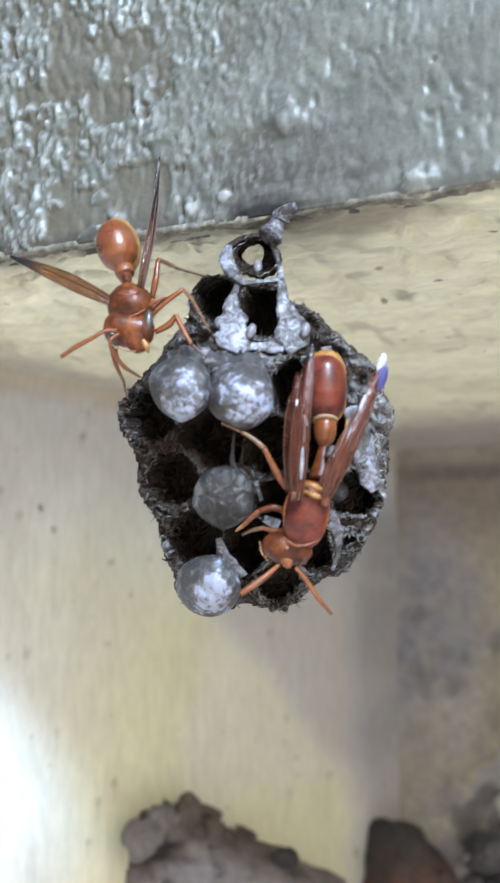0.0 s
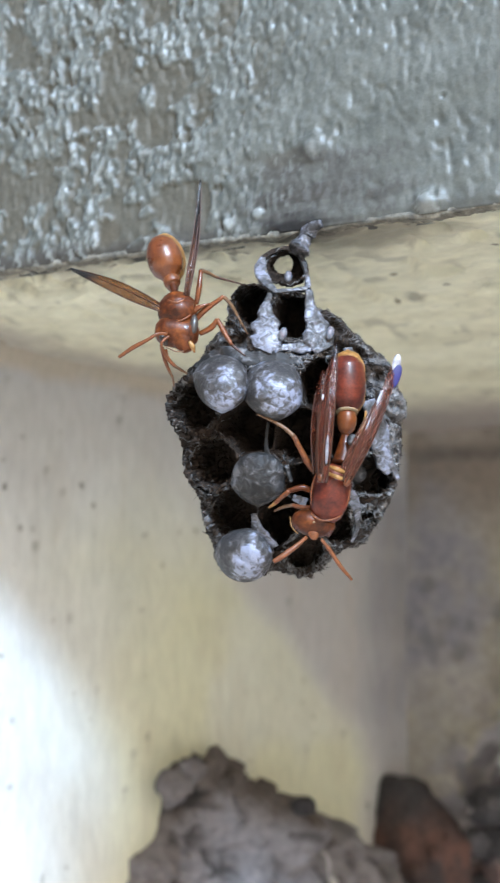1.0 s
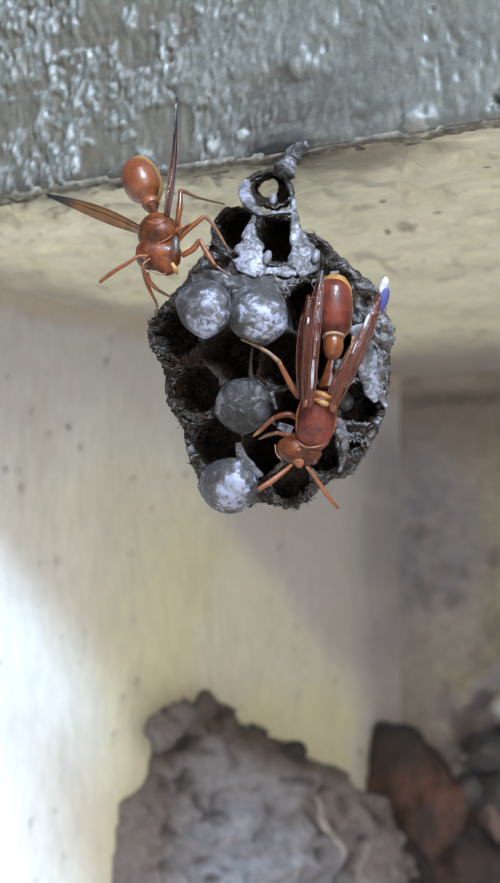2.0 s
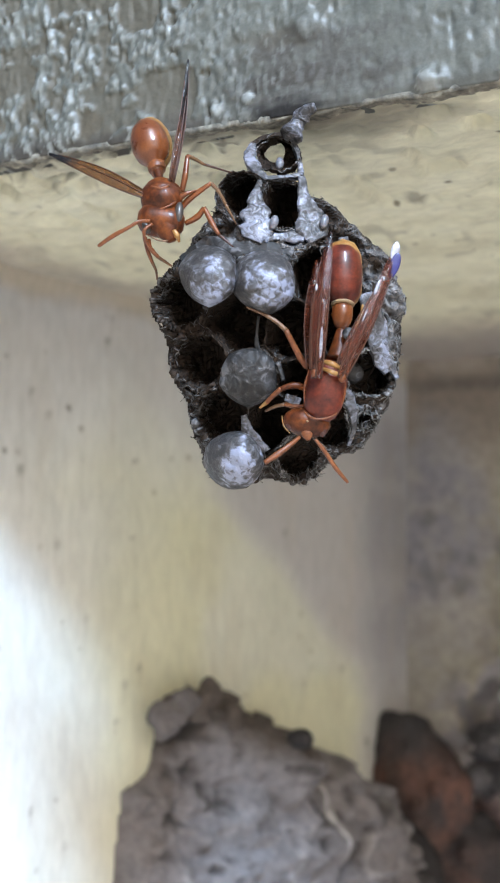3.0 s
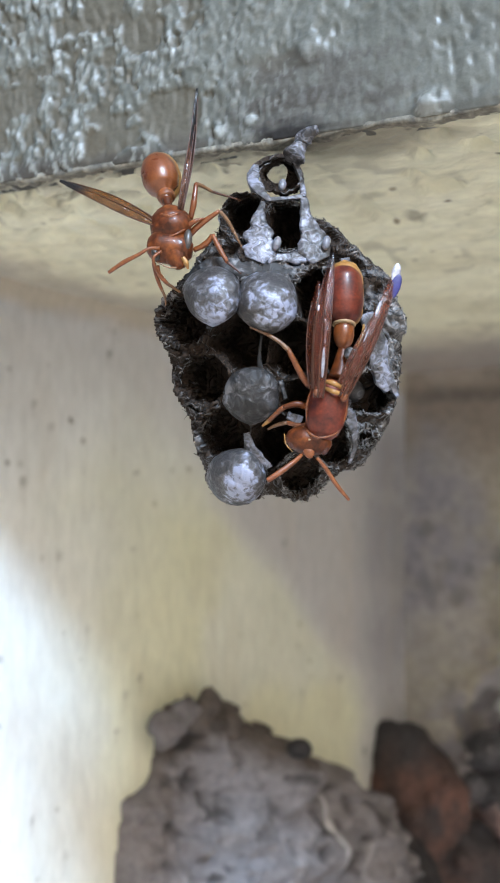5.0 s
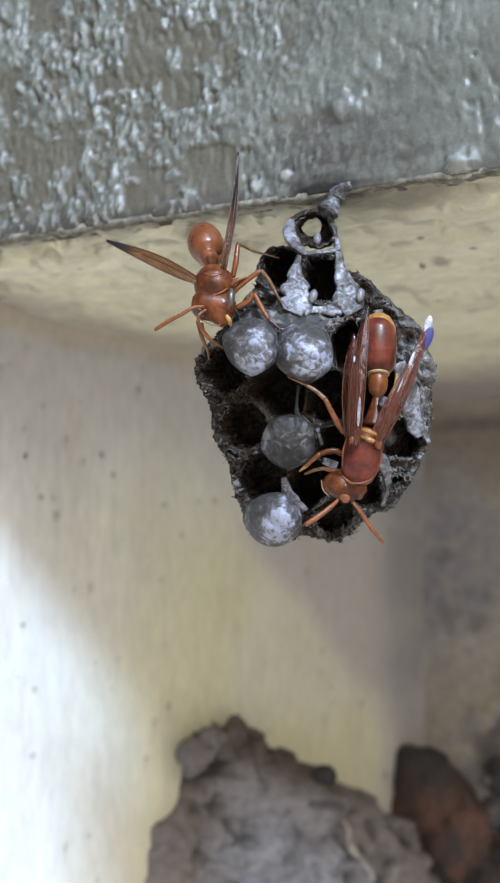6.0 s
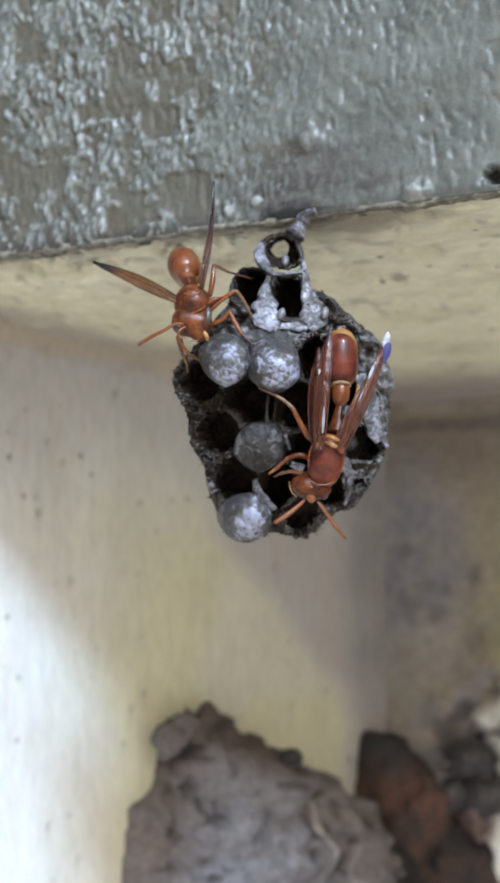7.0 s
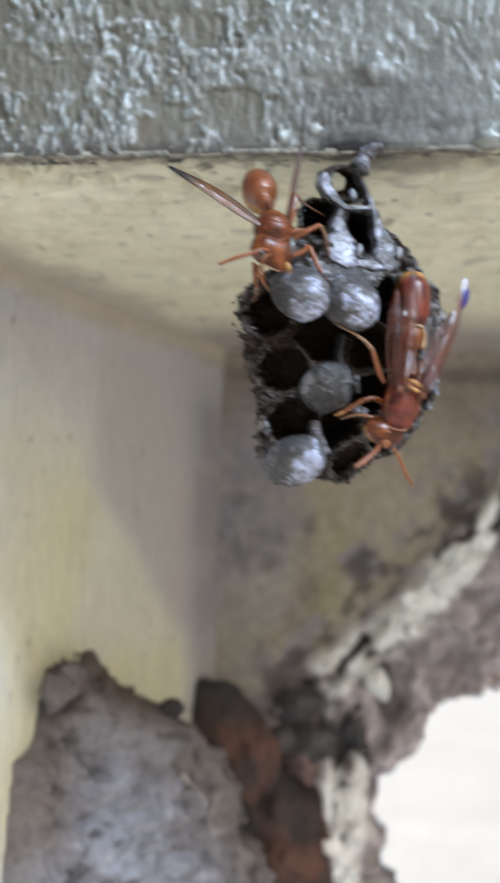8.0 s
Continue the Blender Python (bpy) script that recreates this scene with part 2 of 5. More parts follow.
SILK = fibre("cocoon_silk", [(0.30, (0.040, 0.036, 0.035)), (0.43, (0.082, 0.074, 0.070)), (0.54, (0.135, 0.132, 0.145)), (0.68, (0.32, 0.336, 0.43))], 0.6, 0.6,
             (0.55, 0.34), 0.19, [("sheen", 0.21)], spec=0.5, grain=1.3)
DULL_SILK = fibre("dull_silk", [(0.34, (0.014, 0.012, 0.010)), (0.48, (0.025, 0.022, 0.020)), (0.60, (0.050, 0.046, 0.044)), (0.72, (0.15, 0.144, 0.146))], 0.9, 0.9,
                  (0.65, 0.45), 0.20, grain=1.2)
EGG = surface("egg_white", [(0.3, (0.15, 0.145, 0.16)), (0.7, (0.20, 0.195, 0.215))], 0.5, rough=0.3, fine=0.3, fine_gain=0.05, bump=0.01, sss=0.4)
RED = surface("red_brown_chitin", [(0.34, (0.040, 0.010, 0.003)), (0.52, (0.105, 0.026, 0.006)), (0.66, (0.185, 0.050, 0.010))], 1.5, rough=0.36, fine=0.35, fine_gain=0.28, bump=0.02,
              bump_size=0.15, coat=0.12, spec=0.25)
MAROON = surface("maroon_chitin", [(0.34, (0.045, 0.009, 0.006)), (0.62, (0.155, 0.027, 0.011))], 1.8, rough=0.40, fine=0.3, fine_gain=0.2, bump=0.012,
                 bump_size=0.15, coat=0.3, spec=0.28)
AMBER = surface("amber_chitin", [(0.32, (0.105, 0.024, 0.005)), (0.6, (0.20, 0.054, 0.010))], 2.2, rough=0.30, fine=0.14, fine_gain=0.2, bump=0.02, coat=0.4,
                spec=0.5)
ORANGE = surface("orange_chitin", [(0.32, (0.125, 0.034, 0.009)), (0.6, (0.225, 0.068, 0.018))], 0.6, rough=0.42, fine=0.11, fine_gain=0.3, bump=0.03, coat=0.1)
TAN = surface("tan_chitin", [(0.32, (0.11, 0.052, 0.025)), (0.6, (0.20, 0.105, 0.05))], 0.6, rough=0.4, fine=0.15, fine_gain=0.25, bump=0.02)
YELLOW = surface("yellow_chitin", [(0.32, (0.27, 0.12, 0.028)), (0.6, (0.37, 0.19, 0.055))], 0.7, rough=0.35, fine=0.15, fine_gain=0.15, bump=0.02)
CREAM = surface("cream_chitin", [(0.32, (0.28, 0.185, 0.095)), (0.6, (0.38, 0.26, 0.14))], 0.7, rough=0.35, fine=0.15, fine_gain=0.12, bump=0.02)
EYE_MAROON = surface("eye_maroon", [(0.3, (0.045, 0.014, 0.010)), (0.7, (0.085, 0.027, 0.018))], 0.4, rough=0.30, fine=0.08, fine_gain=0.1, bump=0.006, coat=0.2)
EYE = surface("eye_black", [(0.3, (0.035, 0.028, 0.022)), (0.7, (0.075, 0.06, 0.05))], 0.4, rough=0.34, fine=0.08, fine_gain=0.1, bump=0.006, coat=0.2)
WING = wing_material("amber_wing", (0.105, 0.042, 0.010), (0.012, 0.010, 0.010), 0.84, 0.2)
WING_DARK = wing_material("dark_wing", (0.055, 0.018, 0.008), (0.010, 0.008, 0.008), 0.94, 0.08)
WING_RED = wing_material("red_wing", (0.10, 0.022, 0.009), (0.02, 0.008, 0.006), 0.42, 0.35)
VEIN = surface("wing_vein", [(0.3, (0.05, 0.017, 0.008)), (0.7, (0.085, 0.030, 0.013))], 0.5, rough=0.35, fine=0.1, fine_gain=0.2, bump=0.0)
IRIS = surface("iridescent_tip", [(0.35, (0.008, 0.008, 0.04)), (0.6, (0.022, 0.022, 0.13))], 1.0, rough=0.3, fine=0.2, fine_gain=0.2,
               bump=0.02, coat=0.1, spec=0.3)
PEARL = surface("pearl_tip_glint", [(0.35, (0.17, 0.16, 0.18)), (0.6, (0.38, 0.37, 0.40))], 0.6, rough=0.2, fine=0.2, fine_gain=0.2, bump=0.03, coat=0.5)
ASH = surface("sooty_rubble", [(0.3, (0.030, 0.027, 0.028)), (0.5, (0.060, 0.055, 0.057)), (0.7, (0.13, 0.12, 0.12))], 4, rough=0.9, fine=0.9, fine_gain=0.3, bump=0.5)
LIME = surface("chipped_lime", [(0.40, (0.12, 0.105, 0.10)), (0.47, (0.60, 0.60, 0.57)), (0.7, (0.85, 0.86, 0.83))], 6, rough=0.85, fine=1.1, fine_gain=0.15, bump=0.5)
CONCRETE = surface("ground_concrete", [(0.3, (0.74, 0.61, 0.465)), (0.7, (0.84, 0.70, 0.54))], 400, rough=0.85, fine=30, fine_gain=0.12, bump=2, bump_size=20)


# ---- numeric helpers ----
def lattice(ix, iy, iz, seed):
    h = (ix * 374761393 + iy * 668265263 + iz * 2147483647 + seed * 1274126177) & 0xFFFFFFFF
    h = ((h ^ (h >> 13)) * 1274126177) & 0xFFFFFFFF
    h = ((h ^ (h >> 16)) * 2246822519) & 0xFFFFFFFF
    return ((h ^ (h >> 15)) & 0xFFFF) / 65535.0


def vnoise(x, y, z=0.0, seed=0):
    """Smooth noise from 0 to 1, one bump a unit."""
    x, y, z = np.broadcast_arrays(np.asarray(x, float), np.asarray(y, float), np.asarray(z, float))
    ix, iy, iz = (np.floor(v).astype(np.int64) for v in (x, y, z))
    fx, fy, fz = x - ix, y - iy, z - iz
    fx, fy, fz = (v * v * (3 - 2 * v) for v in (fx, fy, fz))
    out = 0.0
    for dx in (0, 1):
        for dy in (0, 1):
            for dz in (0, 1):
                wgt = (fx if dx else 1 - fx) * (fy if dy else 1 - fy) * (fz if dz else 1 - fz)
                out = out + wgt * lattice(ix + dx, iy + dy, iz + dz, seed)
    return out


def fbm(x, y, z=0.0, seed=0, octaves=4):
    out, amp, total = 0.0, 1.0, 0.0
    for o in range(octaves):
        k = 2.0 ** o
        out, total = out + amp * vnoise(np.asarray(x) * k + 7.3 * o, np.asarray(y) * k + 3.1 * o, np.asarray(z) * k, seed + o), total + amp
        amp *= 0.5
    return out / total


def step(a, b, v):
    k = np.clip((v - a) / (b - a), 0, 1)
    return k * k * (3 - 2 * k)


def mesh_ob(name, verts, faces, material, attrs=None, smooth=True, parent=None):
    me = bpy.data.meshes.new(name)
    me.from_pydata([tuple(v) for v in np.asarray(verts, float) * MM], [], faces)
    for mt in material if isinstance(material, (list, tuple)) else [material]:
        me.materials.append(mt)
    me.polygons.foreach_set("use_smooth", [smooth] * len(me.polygons))
    for key, values in (attrs or {}).items():
        at = me.attributes.new(key, "FLOAT", "POINT")
        at.data.foreach_set("value", np.asarray(values, float).ravel())
    me.update()
    ob = new(name, me)
    if parent is not None:
        ob.parent = parent
    return ob


def part(name, verts, faces, material, parent, label="", attrs=None, smooth=True):
    ob = mesh_ob(name, verts, faces, material, attrs, smooth, parent)
    return tagged(ob, label) if label else ob


def slab(name, origin, ux, uy, sx, sy, thick, relief, material, hole=None):
    """A wall, soffit or lintel: a face of uneven relief over the points sx by sy (mm along ux and uy from origin), its back thick mm
    behind; hole(X, Y) tells where it is broken through."""
    ux, uy = Vector(ux).normalized(), Vector(uy).normalized()
    un = np.array(ux.cross(uy))
    ux, uy, o = np.array(ux), np.array(uy), np.array(origin, float)
    X, Y = np.meshgrid(np.asarray(sx, float), np.asarray(sy, float))
    d, attrs = relief(X, Y)
    flat = o + X[..., None] * ux + Y[..., None] * uy
    front = (flat + d[..., None] * un).reshape(-1, 3)
    back = (flat - thick * un).reshape(-1, 3)
    ny, nx = X.shape
    n = nx * ny
    gone = np.zeros((ny - 1, nx - 1), bool) if hole is None else hole(0.25 * (X[1:, 1:] + X[:-1, 1:] + X[1:, :-1] + X[:-1, :-1]),
                                                                        0.25 * (Y[1:, 1:] + Y[:-1, 1:] + Y[1:, :-1] + Y[:-1, :-1]))
    idx = np.arange(n).reshape(ny, nx)
    a, b, c, e = idx[:-1, :-1], idx[:-1, 1:], idx[1:, 1:], idx[1:, :-1]
    keep = ~gone
    quads = np.stack([a[keep], b[keep], c[keep], e[keep]], 1)
    faces = quads.tolist()
    if hole is not None:
        faces += (quads[:, ::-1] + n).tolist()
    edges = {}
    for q in quads.tolist():
        for i in range(4):
            p0, p1 = q[i], q[(i + 1) % 4]
            if (p1, p0) in edges:
                del edges[(p1, p0)]
            else:
                edges[(p0, p1)] = 1
    faces += [(p1, p0, p0 + n, p1 + n) for p0, p1 in edges]
    if hole is None:
        ring = np.concatenate([idx[0, :-1], idx[:-1, -1], idx[-1, :0:-1], idx[:0:-1, 0]])
        faces.append([int(i) + n for i in ring[::-1]])
    verts = np.concatenate([front, back])
    used = np.zeros(2 * n, bool)
    for f in faces:
        used[list(f)] = True
    remap = np.cumsum(used) - 1
    faces = [[int(remap[i]) for i in f] for f in faces]
    at = {k: np.concatenate([np.broadcast_to(v, X.shape).ravel()] * 2)[used] for k, v in attrs.items()}
    return mesh_ob(name, verts[used], faces, material, at)


def blob_at(X, Y, x, y, rx, ry, soft=0.5, wob=0.0, seed=0):
    """1 inside an uneven oval, 0 outside."""
    r = np.hypot((X - x) / rx, (Y - y) / ry)
    if wob:
        r = r + wob * (fbm(X / (0.6 * rx), Y / (0.6 * ry), 0, seed, 3) - 0.5) * 2
    return 1 - step(1 - soft, 1 + soft, r)


# ---- lintel, soffit, jamb and rear wall ----
def lintel_relief(X, Y):
    # X along the lintel, Y up its face; thick paint, dribbled over coarse plaster
    lumpy = 1 - 0.88 * step(-24, 6, X + 10 * (fbm(X / 9, Y / 9, 0, 5, 2) - 0.5))
    coat = fbm(X / 1.25 + 0.12 * Y, Y / 1.9, 0, 11, 5)
    left = step(0.08 + 0.30 * lumpy, 0.13 + 0.31 * lumpy, coat)
    bare = step(0.57, 0.62, fbm(X / 4.6, Y / 4.4, 0, 12, 4)) * step(0.3, 0.7, lumpy)
    left = left * (1 - bare)
    drip = fbm(X / 0.42, Y / 0.9, 0, 13, 4)
    dimple = fbm(X / 0.62, Y / 1.5, 0, 17, 3)
    dent = step(0.50, 0.80, fbm(X / 0.6 + 0.2 * Y, Y / 1.1, 0, 19, 2)) * (0.4 + 0.6 * step(0.35, 0.6, fbm(X / 7, Y / 7, 0, 20, 2)))
    d = 0.22 * left + 0.78 * lumpy * (1 - 0.6 * bare) * (drip - 0.5) + (0.16 + 0.3 * lumpy) * (dimple - 0.5) - 0.24 * dent + 1.2 * (fbm(X / 11, Y / 9, 0, 3, 3) - 0.5) - 0.4
    olive = np.maximum(blob_at(X, Y, -23.6, 2.6, 1.5, 2.2, 0.35, 0.5, 31), (1 - left) * 0.75)
    olive = np.maximum(olive, 0.6 * blob_at(X, Y, -3.8, 7.2, 2.2, 1.1, 0.9, 0.6, 32))
    stain = np.maximum(blob_at(X, Y, 0.5, 3.2, 10, 3.8, 0.7, 0.6, 41) * (0.55 + 0.4 * step(0.40, 0.58, fbm(X / 2.5, Y / 1.2, 0, 42, 3))), step(2.4, 0.2, Y + 2.2 * (fbm(X / 2, Y / 2, 0, 43, 3) - 0.5)) * (0.4 + 0.5 * step(-4, -16, X)))
    flake = np.maximum(blob_at(X, Y, 11.5, 0.8, 1.0, 0.9, 0.2, 0.7, 51), blob_at(X, Y, -6.0, 2.3, 0.55, 0.55, 0.4, 0.3, 53))
    flake = np.maximum(flake, blob_at(X, Y, -9.4, 1.6, 0.6, 0.6, 0.4, 0.3, 52))
    flake = np.maximum(flake, 0.35 * blob_at(X, Y, 0.0, 8.3, 0.8, 0.9, 0.4, 0.6, 54))
    flake = np.maximum(flake, lumpy * left * step(0.53, 0.70, drip) * 0.85)
    # a shallow pit, coloured black in place of a deep hole's shade
    pit = blob_at(X, Y, 19.7, 1.7, 0.85, 0.75, 0.3, 0.5, 61)
    soot = np.maximum(pit, 0.95 * blob_at(X, Y, -2.2, 0.3, 2.8, 1.0, 0.7, 0.9, 63))
    smooth = 1 - 0.75 * stain
    d = d * smooth * (1 - 0.45 * olive) - 0.30 * olive + 0.9 * blob_at(X, Y, 11.7, 0.9, 1.2, 1.1, 0.8, 0.4, 51) + 0.35 * blob_at(X, Y, -6, 2.3, 0.6, 0.6, 0.5, 0.8, 53)
    d = d + 0.35 * blob_at(X, Y, -9.4, 1.6, 0.6, 0.6, 0.5, 0.8, 52) + 0.5 * blob_at(X, Y, 0.0, 8.3, 1.2, 1.1, 0.8) - 1.6 * pit
    d = d * (0.5 + 0.5 * step(0, 1.2, Y)) - 0.25 * step(1.0, 0, Y)
    d = np.maximum(d, -1.1)
    return d, {"olive": olive * (1 - flake), "stain": stain * (1 - flake), "flake": flake, "pit": soot}


def soffit_relief(X, Y):
    # X along the lintel, Y from the rear wall to the lintel's edge; Z is how deep behind the edge
    Z = 131 - Y
    d = 0.9 * (fbm(X / 26, Z / 20, 0, 71, 3) - 0.5) + 0.75 * (fbm(X / 3.2, Z / 4.2, 0, 73, 4) - 0.5)
    dents = step(0.66, 0.80, vnoise(X / 2.6, Z / 5.0, 0, 79)) * step(60, 5, Z) * step(2, 5, Z)
    crumbs = step(12, 1, Z) * step(2, -14, X)
    d = d - 1.3 * dents + crumbs * 0.9 * (fbm(X / 1.5, Z / 2.6, 0, 83, 3) - 0.5)
    stain = np.clip(step(5.5, 0.5, Z + 5 * (fbm(X / 3, Z / 3, 0, 85, 3) - 0.5)) * (0.25 + 0.65 * step(4, -6, X)), 0, 1)
    stain = np.maximum(stain, 0.9 * step(0.64, 0.72, fbm(X / 2.0, Z / 3.0, 0, 87, 3)) * step(22, 3, Z) * step(6, -8, X))
    stain = np.maximum(stain, blob_at(X, Z, 4.8, 4.0, 7, 4, 0.7, 0.5, 88) * 0.7)
    stain = np.maximum(stain, blob_at(X, Z, 1.3, 29, 1.0, 2.0, 0.6, 0.5, 89) * 0.7)
    stain = np.maximum(stain, 0.9 * blob_at(X, Z, 1.0, 1.0, 5.5, 2.6, 0.7, 0.7, 86))
    stain = np.maximum(stain, (0.25 + 0.65 * step(0.42, 0.60, fbm(X / 2.4, Z / 1.6, 0, 84, 4))) * step(7, 0.5, Z + 4 * (fbm(X / 5, Z / 3, 0, 82, 2) - 0.5)) * step(-3, -12, X))
    sliver = step(0.60, 0.68, fbm(X / 1.9 + 0.1 * Z, Z / 1.5, 0, 95, 4)) * step(18, 3, Z + 6 * (fbm(X / 6, Z / 6, 0, 96, 2) - 0.5)) * (0.12 + 0.88 * step(3, -4, X)) * step(0.9, 2.4, Z)
    stain = np.maximum(stain, 0.95 * sliver)
    stain = np.maximum(stain, 0.4 * step(0.80, 0.92, vnoise(X / 2.3, Z / 3.2, 0, 97)) * step(2, 10, Z))
    stain = np.maximum(stain, step(2.2, 0.6, Z + 1.2 * (fbm(X / 1.6, Z, 0, 98, 3) - 0.5)) * (0.9 + 0.1 * step(14, 2, X)))
    d = d + 0.42 * (fbm(X / 1.3, Z / 2.1, 0, 99, 3) - 0.5) * step(60, 20, Z)
    # darker and browner towards the rear wall and along the jamb
    mould_and_dark = step(80, 128, Z + 22 * (fbm(X / 16, Z / 16, 0, 91, 3) - 0.5)) * 0.75
    mould_and_dark = np.maximum(mould_and_dark, 0.95 * step(82, 112, Z + 14 * (fbm(X / 14, Z / 14, 0, 92, 3) - 0.5)) * step(-46, -30, X))
    mould_and_dark = np.maximum(mould_and_dark, 0.65 * step(14, 2, X + 58 - 0.27 * (Z - 38) + 6 * (fbm(X / 9, Z / 9, 0, 93, 2) - 0.5)))
    d = d * (0.3 + 0.7 * step(0, 3, Z)) + 0.12 + np.maximum(0.03, 0.10 + 0.7 * (fbm(X / 2.4, 0 * Z, 0, 100, 3) - 0.5)) * step(2.4, 1.3, Z) + 0.7 * (fbm(X / 1.7, Z / 1.4, 0, 94, 4) - 0.5) * step(7, 1.5, Z) - 1.1 * sliver
    return d, {"stain": stain, "mould_and_dark": mould_and_dark}


def jamb_relief(X, Y):
    # X along the jamb from the lintel to the rear corner, Y up
    d = 1.6 * (fbm(X / 40, Y / 40, 0, 101, 2) - 0.5) + 0.25 * (fbm(X / 2.2, Y / 6.0, 0, 103, 3) - 0.5)
    d = d + 1.4 * step(-3, 1, Y + 2 * (fbm(X / 12, Y / 12, 0, 104, 2) - 0.5))
    wav = 7 * (fbm(X / 14, Y / 18, 0, 105, 3) - 0.5)
    mould_and_dark = step(115, 127, X + 0.6 * wav) * (0.55 + 0.2 * step(0.36, 0.64, fbm(X / 14, Y / 6, 0, 107, 4))) * step(-72, -48, Y) * step(-4, -16, Y)
    # greyer towards the top and beyond a slanting edge
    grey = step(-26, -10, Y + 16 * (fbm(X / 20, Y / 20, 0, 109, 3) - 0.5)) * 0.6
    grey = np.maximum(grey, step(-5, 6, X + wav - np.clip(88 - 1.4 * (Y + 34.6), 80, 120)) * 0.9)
    # yellow cast of the shaded wall put into the colour, faded towards the sunlit front
    yellow = step(-12, -32, Y + 14 * (fbm(X / 22, Y / 22, 0, 113, 3) - 0.5)) * (0.6 + 0.4 * step(0.36, 0.60, fbm(X / 22, Y / 24, 0, 115, 3))) * step(30, 76, X + 14 * (fbm(X / 16, Y / 20, 0, 116, 3) - 0.5))
    streak_groove = step(0.56, 0.72, fbm(X / 4, Y / 20, 0, 111, 3)) * step(-6, -20, Y) * 0.14
    # the groove's darkness under the soffit, painted as a brown band
    streak_groove = np.maximum(streak_groove, 0.75 * step(-4.5, -1.5, Y + 3 * (fbm(X / 7, Y / 4, 0, 112, 3) - 0.5)))
    speck = np.zeros(X.shape)
    rng = np.random.default_rng(117)
    near = (Y > -150) & (Y < 2)
    for x, y, size, dark in zip(rng.uniform(6, 136, 75), rng.uniform(-112, 0, 75), rng.uniform(0.35, 0.8, 75), rng.uniform(0.2, 0.65, 75)):
        # a spot with a thin run below it
        spot = np.maximum(np.hypot((X - x) / size, (Y - y) / (1.2 * size)), 0)
        run = np.hypot((X - x) / (0.5 * size), (Y - y + 2.2 * size) / (2.6 * size))
        speck = np.maximum(speck, near * dark * np.maximum(step(1.25, 0.5, spot), 0.35 * step(1.2, 0.5, run)))
    return d, {"speck": speck, "mould_and_dark": mould_and_dark, "grey": grey, "streak_groove": streak_groove, "yellow": yellow * (1 - 0.8 * grey)}


def rear_relief(X, Y):
    # X to the right, Y up; the lower right is broken away down to the rubble, round a hole that opens to daylight
    side = (Y + 66) - 1.0 * (X + 18)
    edge = -side + 9 * (fbm(X / 9, Y / 9, 0, 121, 3) - 0.5)
    broken = step(-2, 4, edge) * step(-28, -20, X)
    rough = fbm(X / 5, Y / 5, 0, 123, 4)
    d = 1.5 * (fbm(X / 22, Y / 22, 0, 125, 3) - 0.5) + broken * (3.5 + 10 * (rough - 0.5) + 4 * (fbm(X / 1.8, Y / 1.8, 0, 122, 3) - 0.5)) + 1.2 * step(-3, 1, Y)
    blotch = fbm(X / 2.7 + 0.15 * Y, Y / 3.1, 0, 126, 4)
    mould_and_dark = (0.62 + 0.38 * step(0.36, 0.62, blotch)) * blob_at(X, Y, -28, -33, 9.5, 21, 0.7, 0.6, 128)
    mould_and_dark = np.maximum(mould_and_dark, 0.45 * step(0.44, 0.62, fbm(X / 4.2 + 0.2 * Y, Y / 5.3, 0, 127, 5)) * step(-11, -20, X) * step(-8, -26, Y) * step(-80, -56, Y))
    # brown shade below the soffit, painted into the plaster's colour
    top_shade = step(-25, -9, Y + 9 * (fbm(X / 10, Y / 10, 0, 120, 3) - 0.5)) * (0.7 + 0.3 * step(0.4, 0.6, fbm(X / 5, Y / 7, 0, 119, 3)))
    moss = blob_at(X, Y, -13, -42, 6, 17, 0.8, 0.8, 118) * (0.45 + 0.4 * step(0.42, 0.6, fbm(X / 4, Y / 7, 0, 117, 3)))
    moss = np.maximum(moss, 0.5 * blob_at(X, Y, -27, -58, 7, 8, 0.8, 0.6, 116))
    # a dark seam along the top, then scattered dark blots
    seam_blots = 0.45 * step(2.2, 0.4, np.abs(Y + 4.6 + 2.0 * (fbm(X / 8, Y / 8, 0, 115, 3) - 0.5))) * step(-40, -26, X)
    for x, y, rx, ry, much in ((-29, -30, 1.5, 1.6, 0.42), (-28.3, -41, 2.6, 3.2, 0.34), (-23, -43, 1.8, 2.0, 0.42), (-25.5, -37.5, 2.2, 1.6, 0.30), (-14.9, -35, 1.3, 2.0, 0.5), (-33, -38, 1.2, 1.4, 0.30),
                               (-20.5, -38, 1.2, 1.6, 0.30), (-24, -28, 1.4, 1.2, 0.22), (-18.5, -53, 1.6, 2.6, 0.4), (-24.5, -60, 1.2, 3.0, 0.35), (-14.5, -48, 2.2, 3.2, 0.45), (-30, -51, 1.5, 1.3, 0.25)):
        seam_blots = np.maximum(seam_blots, much * blob_at(X, Y, x, y, rx, ry, 0.7, 0.8, 200 + int(-x)))
    ash = step(-14, -30, X + 6 * (fbm(X / 9, Y / 9, 0, 124, 3) - 0.5)) * 0.5
    spot = step(0.50, 0.60, fbm(X / 3.0, Y / 3.4, 0, 129, 4)) * step(24, 6, side) * 0.8
    spot = np.maximum(spot, blob_at(X, Y, -4.8, -42.4, 3.6, 3.0, 0.4, 0.6, 130))
    band = np.abs(edge - 6.5)
    along, across = 0.64 * X + 0.77 * Y, -0.77 * X + 0.64 * Y
    chips = fbm(along / 6, across / 2.6, 0, 131, 5)
